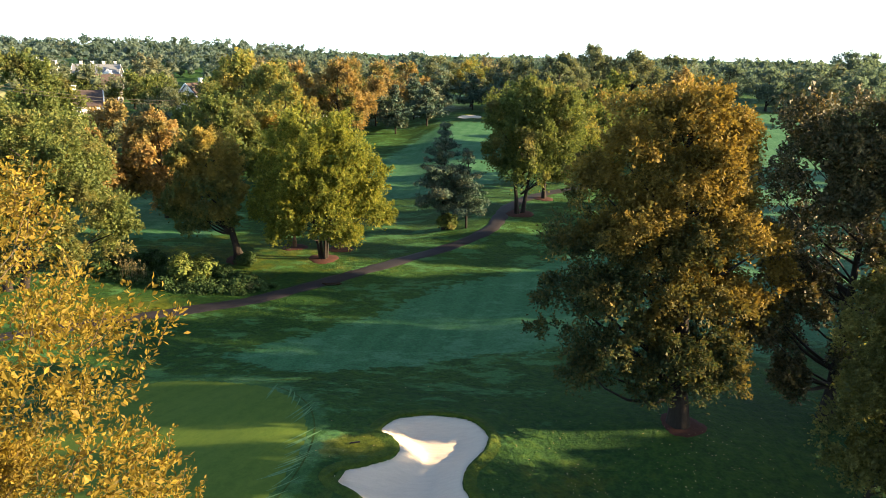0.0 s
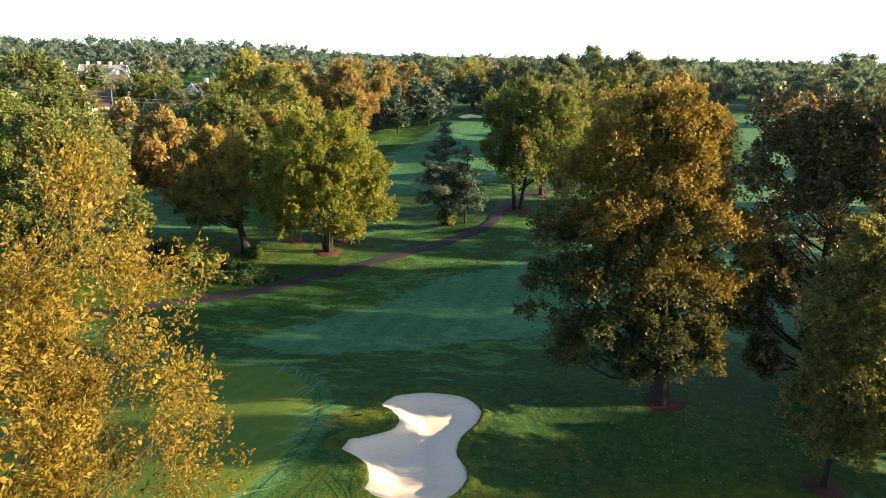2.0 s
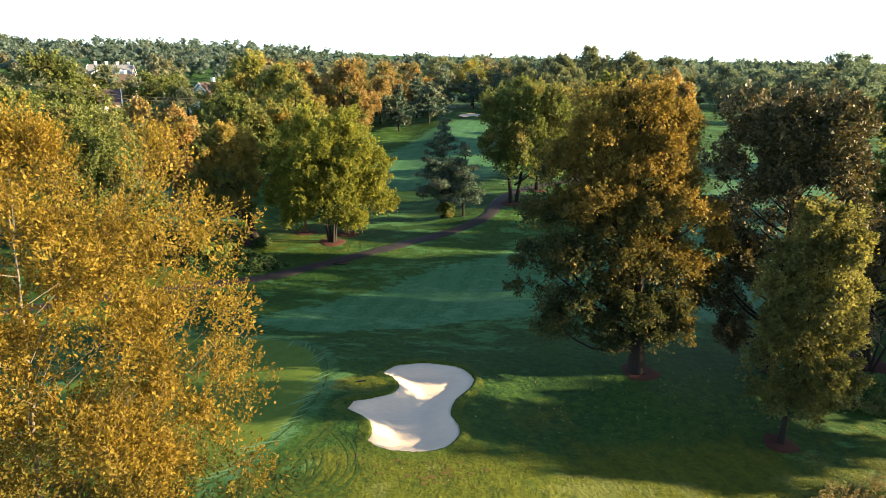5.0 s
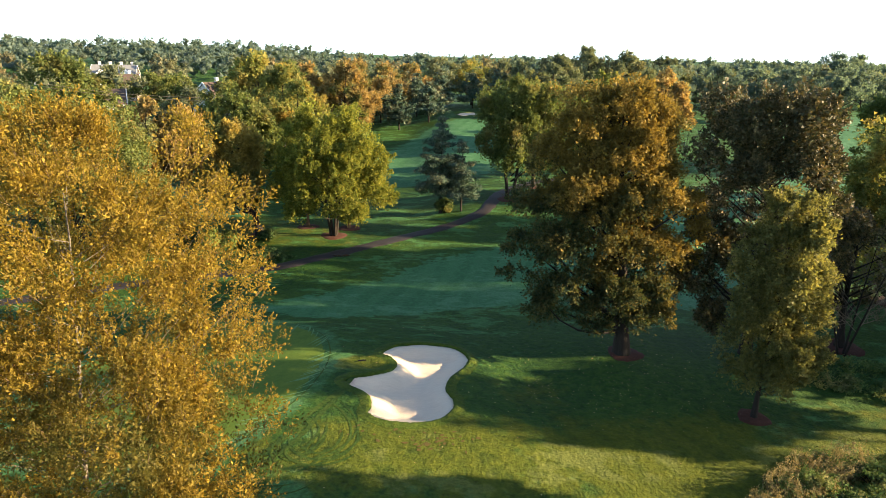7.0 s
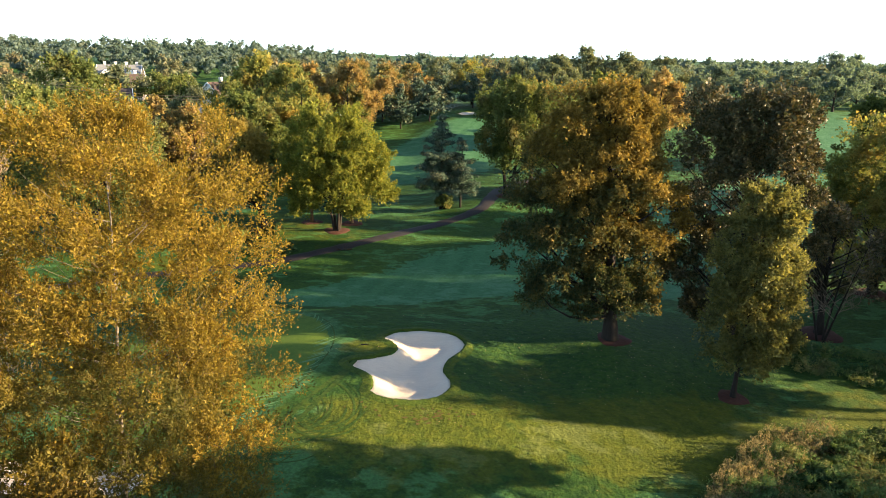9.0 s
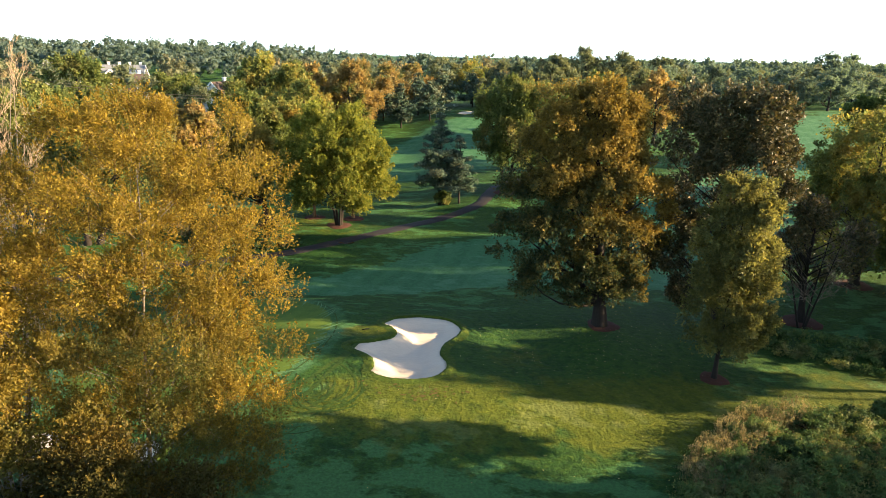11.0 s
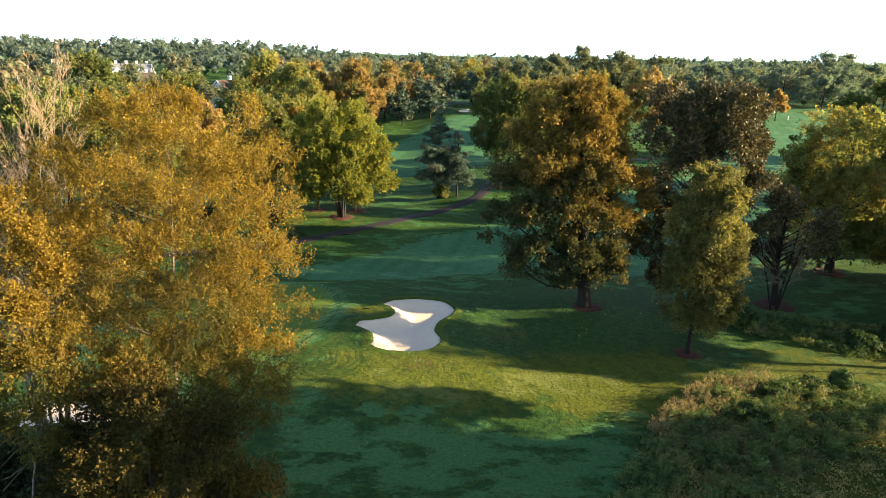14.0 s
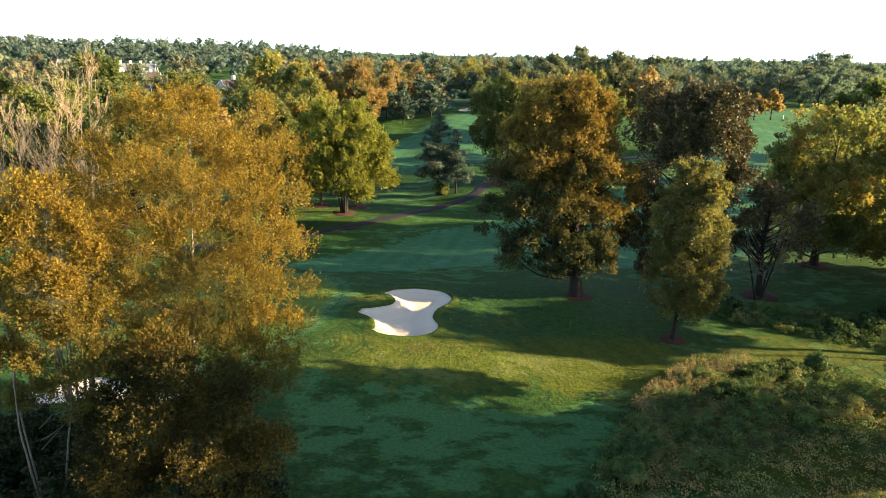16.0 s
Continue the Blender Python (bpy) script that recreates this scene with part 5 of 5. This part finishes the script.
WEEDS = spline([(-41.4, 84), (-37, 79.8), (-31, 77.0), (-25, 74.6), (-20.5, 74.8), (-17.8, 76.8), (-19.4, 79.4), (-24, 81.4), (-29, 84.6), (-36, 87)], 6, True)
thicket(240, WEEDS, 1.0, L_SHRUB2, 36000, 0.15, "rank green weeds in a hollow beside the path", "hollow_weeds", 0.55, 360)
shrub(241, (-27.2, 79.6), 2.5, 3.7, L_BRIGHT, "bright green sumac bush", 6500, 0.2, 30, 0.8)
for i, (x, y, r, h) in enumerate([(-37.5, 82.6, 2.6, 2.8), (-33.4, 84.0, 2.2, 2.4), (-24.2, 80.8, 1.6, 1.5), (-20.2, 77.4, 1.5, 1.6), (-29.8, 77.6, 1.2, 1.3), (-22.0, 85.6, 1.0, 1.6)]):
    shrub(244 + i, (x, y), r, h, L_SHRUB2 if i != 3 else L_SHRUB, "green bush in the hollow", 5200, 0.135, 34, 0.5, group="bushes in the hollow")
plumes(250, spline([(-35.6, 79.4), (-33.6, 78.4), (-32.2, 79.2), (-34.2, 80.6)], 6, True), 70, 2.9, "clump of tall tan plume grass", "plume_clump")

# dark undergrowth round the golden trees
BANK = spline([(-9.6, 12), (-8.8, 5), (-9, -4), (-16, -10), (-30, -8), (-40, 4), (-40, 15), (-35, 15.6), (-28, 15.4), (-21, 16), (-15, 17)], 6, True)
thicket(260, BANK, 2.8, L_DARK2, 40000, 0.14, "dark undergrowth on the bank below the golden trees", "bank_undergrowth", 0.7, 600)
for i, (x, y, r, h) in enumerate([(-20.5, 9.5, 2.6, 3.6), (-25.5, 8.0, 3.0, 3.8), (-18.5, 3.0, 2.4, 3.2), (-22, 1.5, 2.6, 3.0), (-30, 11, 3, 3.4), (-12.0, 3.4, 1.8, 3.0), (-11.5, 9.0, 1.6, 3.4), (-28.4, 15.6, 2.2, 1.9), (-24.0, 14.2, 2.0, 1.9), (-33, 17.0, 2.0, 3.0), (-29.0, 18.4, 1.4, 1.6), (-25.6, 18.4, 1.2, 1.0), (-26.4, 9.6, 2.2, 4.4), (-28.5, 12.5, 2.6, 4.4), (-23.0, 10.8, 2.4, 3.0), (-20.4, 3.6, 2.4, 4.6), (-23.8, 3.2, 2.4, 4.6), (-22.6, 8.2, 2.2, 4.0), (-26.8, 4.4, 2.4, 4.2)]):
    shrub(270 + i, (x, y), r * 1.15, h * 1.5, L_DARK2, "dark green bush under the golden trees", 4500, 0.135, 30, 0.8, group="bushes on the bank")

# a small dark bar left lying on the tongue of grass
me = mesh_of("marker_bar", *joined([tube(np.array([[-0.34, -0.05, 0.06], [0.0, 0.0, 0.08], [0.34, 0.07, 0.06]]), np.array([0.045, 0.05, 0.045]), 6)]), M_WET)
bar = new("marker_bar", me)
bar.location = (-6.1, 39.9, gz(-6.1, 39.9) + 0.01)
tagged(bar, "small dark bar lying on the grass beside the bunker", "bar")

# a pale marker post on the far fairway
px, py = 122.0, 187.0
post = new("marker_post", mesh_of("marker_post", *joined([tube(np.array([[0, 0, -0.2], [0, 0, 1.0]]), np.array([0.10, 0.10]), 8), tube(np.array([[0, 0, 1.0], [0, 0, 1.12]]), np.array([0.16, 0.02]), 8)]), M_TRIM, True))
post.location = (px, py, gz(px, py))
tagged(post, "short white marker post on the far fairway", "post")

# fallen leaves scattered on the shaded turf
rng = np.random.default_rng(9)
spots = np.concatenate([np.column_stack([rng.normal(14, 6.0, 330), rng.normal(38.0, 3.6, 330)]), np.column_stack([rng.uniform(-9, 12, 90), rng.uniform(12, 52, 90)])])
spots = spots[inside_by(spots[:, 0], spots[:, 1], BUNKER) < -0.9]
n = len(spots)
a, sz = rng.random(n) * 6.28, (0.03 + 0.035 * rng.random(n))[:, None]
at = np.column_stack([spots, ground_z(spots[:, 0], spots[:, 1]) + 0.07])
u = np.column_stack([np.cos(a), np.sin(a), 0.3 * rng.normal(size=n)]) * sz
w = np.column_stack([-np.sin(a), np.cos(a), 0.3 * rng.normal(size=n)]) * sz * 0.7
tagged(new("fallen_leaves", mesh_of("fallen_leaves", np.stack([at - u, at - w, at + u, at + w], 1).reshape(-1, 3), np.arange(4 * n).reshape(-1, 4), L_LITTER)),
       "pale yellow leaves fallen on the grass", "leaves", kind="stuff")

# ---- houses among the trees ----
HOUSES = [(-88, 190, 12), (-128, 310, 16), (-58, 207, 8), (-25, 200, 7), (-150, 300, 10), (-104, 250, 9)]


def box(x0, y0, z0, x1, y1, z1):
    v = np.array([(x, y, z) for z in (z0, z1) for x, y in ((x0, y0), (x1, y0), (x1, y1), (x0, y1))], float)
    return v, np.array([(3, 2, 1, 0), (4, 5, 6, 7), (0, 1, 5, 4), (1, 2, 6, 5), (2, 3, 7, 6), (3, 0, 4, 7)])


def house(place, turn, width, depth, eaves, ridge, wall_mat, roof_mat, label, windows=3, chimneys=1, z=None, gables=()):
    ob = new("house")
    ob.matrix_world = pose(place[0], place[1], gz(*place) - 0.3 if z is None else z, 0, 0, turn)
    tagged(ob, label, "house", "houses among the trees")
    w, d = width / 2, depth / 2
    child("wall", mesh_of("wall", *box(-w, -d, 0, w, d, eaves), wall_mat), ob)
    for s in (-1, 1):                                   # gable ends
        x = s * (w - 0.1)
        gv = np.array([(x - 0.1, -d, eaves), (x - 0.1, d, eaves), (x - 0.1, 0, ridge - 0.2), (x - 0.1, 0, ridge - 0.25),
                       (x + 0.1, -d, eaves), (x + 0.1, d, eaves), (x + 0.1, 0, ridge - 0.2), (x + 0.1, 0, ridge - 0.25)])
        child("gable", mesh_of("gable", gv, [(0, 1, 2, 3), (4, 7, 6, 5), (0, 2, 6, 4), (1, 5, 6, 2)], wall_mat), ob)
    o = 0.45
    slope = (ridge - eaves) / d
    for s in (-1, 1):
        y0, y1, z0 = s * (d + o), 0, eaves - slope * o
        rv = np.array([(-w - o, y0, z0), (w + o, y0, z0), (w + o, y1, ridge), (-w - o, y1, ridge),
                       (-w - o, y0, z0 + 0.22), (w + o, y0, z0 + 0.22), (w + o, y1, ridge + 0.22), (-w - o, y1, ridge + 0.22)])
        roof = child("roof", mesh_of("roof", rv, [(3, 2, 1, 0), (4, 5, 6, 7), (0, 1, 5, 4), (1, 2, 6, 5), (3, 0, 4, 7)], roof_mat), ob)
        for e in (-1, 1):                               # white barge boards
            x = e * (w + o)
            bv = np.array([(x - 0.08, y0, z0 - 0.2), (x - 0.08, 0, ridge - 0.2), (x - 0.08, 0, ridge + 0.3), (x - 0.08, y0, z0 + 0.3),
                           (x + 0.08, y0, z0 - 0.2), (x + 0.08, 0, ridge - 0.2), (x + 0.08, 0, ridge + 0.3), (x + 0.08, y0, z0 + 0.3)])
            child("barge_board", mesh_of("barge_board", bv, [(0, 1, 2, 3), (7, 6, 5, 4), (3, 2, 6, 7), (0, 4, 5, 1)], M_TRIM), ob)
    for k in range(windows):
        x = -w + (k + 0.5) * width / windows
        for zz in ((eaves * 0.3, eaves * 0.76) if eaves > 4.5 else (eaves * 0.5,)):
            win = child("window", mesh_of("window", *box(x - 0.75, -d - 0.06, zz - 0.75, x + 0.75, -d + 0.02, zz + 0.75), M_TRIM), ob)
            for s in (-1, 1):
                child("pane", mesh_of("pane", *box(x + s * 0.35 - 0.28, -d - 0.09, zz - 0.62, x + s * 0.35 + 0.28, -d - 0.05, zz + 0.62), M_GLASS), win)
    for k in range(chimneys):
        x = -w + (k + 0.6) * width / chimneys
        child("chimney", mesh_of("chimney", *joined([box(x - 0.45, 0.4, ridge - 1.2, x + 0.45, 1.3, ridge + 1.2), box(x - 0.55, 0.3, ridge + 1.2, x + 0.55, 1.4, ridge + 1.45)]), M_TRIM), ob)
    for gx, gw in gables:                               # small front gables
        gd = gw * 0.5
        top = eaves + gw * 0.42
        gv = np.array([(gx - gd, -d - 0.5, eaves - 0.2), (gx + gd, -d - 0.5, eaves - 0.2), (gx, -d - 0.5, top), (gx, -d - 0.5, top),
                       (gx - gd, 0, eaves - 0.2), (gx + gd, 0, eaves - 0.2), (gx, 0, top), (gx, 0, top)])
        child("front_gable", mesh_of("front_gable", gv, [(0, 1, 2, 3), (1, 5, 6, 2), (4, 0, 2, 6)], M_TRIM), ob)
    return ob


house((-88, 190), 20, 16, 10, 5.6, 9.0, M_SIDING, M_ROOF_BROWN, "white house with a brown hipped roof", 4, 1, gables=((-3, 5.5),))
house((-128, 310), 10, 18, 11, 4.2, 8.0, M_SIDING_TAN, M_ROOF_GREY, "terrace with grey roofs and white chimneys", 5, 4, gables=((-5, 5), (5, 5)))
house((-150, 302), 14, 16, 10, 6, 10, M_SIDING, M_ROOF_GREY, "white house with a grey roof", 4, 1)
house((-58, 207), 65, 12, 9, 5.5, 9.8, M_SIDING, M_ROOF_BROWN, "house with a dark brown roof", 3, 1)
house((-25, 200), 70, 12, 9, 5.5, 9.6, M_SIDING, M_ROOF_GREY, "house with a white gable edge", 3, 0)
house((-104, 250), 25, 14, 10, 5.5, 9.5, M_SIDING_TAN, M_ROOF_BROWN, "tan house with a red-brown roof", 3, 2)

# two slack wires between poles hidden in the trees
for k in range(2):
    t = np.linspace(0, 1, 24)
    line = np.column_stack([-66 + 26 * t, np.full(24, 118.0) + 4 * t, 18.6 - 0.55 * k - 2.3 * t - 0.5 * np.sin(t * np.pi)])
    v, f = tube(line, np.full(24, 0.03), 5)
    tagged(new("power_wire", mesh_of("power_wire", v, f, M_BARK_PALE, True)), "thin pale overhead wire strung between the trees", "wire", "overhead wires")

# ---- more of the wood behind, where the first rows can be told apart ----
MIX = [L_GREEN, L_ROUND, L_MIXED, L_RUST, L_GREEN, L_MIXED]
WORDS = ["dark green", "yellow-green", "olive and tan", "orange-brown", "deep green", "muted olive"]
rng = np.random.default_rng(21)
ROW = [(-96, 150, 15, 8), (-88, 168, 11, 7), (-64, 152, 10.5, 7), (-70, 164, 9.5, 6), (-56, 172, 13, 8), (-45, 164, 16, 8), (-48, 210, 17, 9), (-36, 208, 17, 9),
       (-18, 196, 17, 8), (-6, 204, 17, 8), (3, 216, 16.5, 8), (13, 222, 17, 8), (24, 226, 16.5, 8), (34, 220, 15.5, 8), (38, 206, 16, 7), (-70, 205, 13, 8), (-92, 208, 12, 8),
       (-106, 222, 13, 9), (-112, 190, 13, 8), (-84, 226, 12, 8), (84, 224, 17, 8), (92, 218, 15, 8), (112, 226, 16, 9), (124, 222, 15.5, 9), (138, 220, 16, 9),
       (150, 214, 15.5, 9), (164, 222, 17, 9), (184, 268, 22, 12), (197, 274, 21, 10), (176, 226, 17, 9), (-124, 168, 16, 9), (-134, 200, 14, 9), (-109, 281, 5.5, 5.5), (-117, 283, 6.5, 6), (-124.5, 286, 5.5, 5.5)]
for i, (x, y, h, r) in enumerate(ROW):
    # beyond x = 60 the crowns take the haze-tinted leaves, whatever colour the label names
    k = int(rng.integers(0, 6)) if x < 60 else int(rng.choice([0, 4, 5]))
    tree(300 + i, (x, y), h, r, 1.6, "round" if i % 3 else "tall", MIX[k] if x < 60 else L_FAR_HAZED, M_BARK, WORDS[k] + " tree in the wood's first rows", 15000 if h > 20 else 6500 if y < 190 else 5000, 0.29 if y < 190 else 0.36, 220 if h > 20 else 120, 1.5, 0.4, group="trees of the wood's edge", limbs=14, boughs=26 if h > 20 else 14)

# ---- far woods: uncountable, two pieces ----
rng = np.random.default_rng(7)
spots = []
for _ in range(9000):
    x, y = rng.uniform(-420, 420), rng.uniform(196, 640)
    corridor = (-22 < x - 0.13 * (y - 100) < 30) and y < 226
    if corridor or (x > 40 and y < 228) or abs(x) > (y + 30) * 0.85:
        continue
    if any(math.hypot(x - hx, y - hy) < hr or (abs(x / y - hx / hy) < hr / hy * 0.6 and hy * 0.72 < y < hy) for hx, hy, hr in HOUSES[:2]) or any(math.hypot(x - hx, y - hy) < hr for hx, hy, hr in HOUSES):
        continue
    gap = 8.5 + 0.008 * y
    if all((x - a) ** 2 + (y - b) ** 2 > gap * gap for a, b, *_ in spots):
        spots.append((x, y, rng.uniform(12.5, 17), rng.uniform(8.0, 11.5)))
    if len(spots) >= 420:
        break
for near in (True, False):
    bits = []
    for x, y, h, r in spots:
        if (y < 300) == near:
            masses = crown_masses(rng, h, 0.5, r, PROFILE["round"], 13, 0.0)
            small = clusters_on(rng, masses, 60 if near else 30, 0.16 * r, 0.6)
            bits += [(q + np.array([x, y, gz(x, y)]), w) for q, w in (tufts(rng, small, 0.0, 1800 if near else 640, 0.38 if near else 0.64, 4, 0.6, 0.3, 0.6, 1.2),
                                                                      clumps(rng, masses[:, :3] - np.array([0, 0, 0.5]), masses[:, 3] * 0.52))]
    v, f = joined(bits)
    word = "mixed autumn woods behind the course" if near else "far woods with a blue-green haze tint reaching the horizon"
    tagged(new("mixed_woods" if near else "far_woods", mesh_of("woods", v, f, L_MIXED if near else L_FAR_HAZED)), word, "woods", kind="stuff")
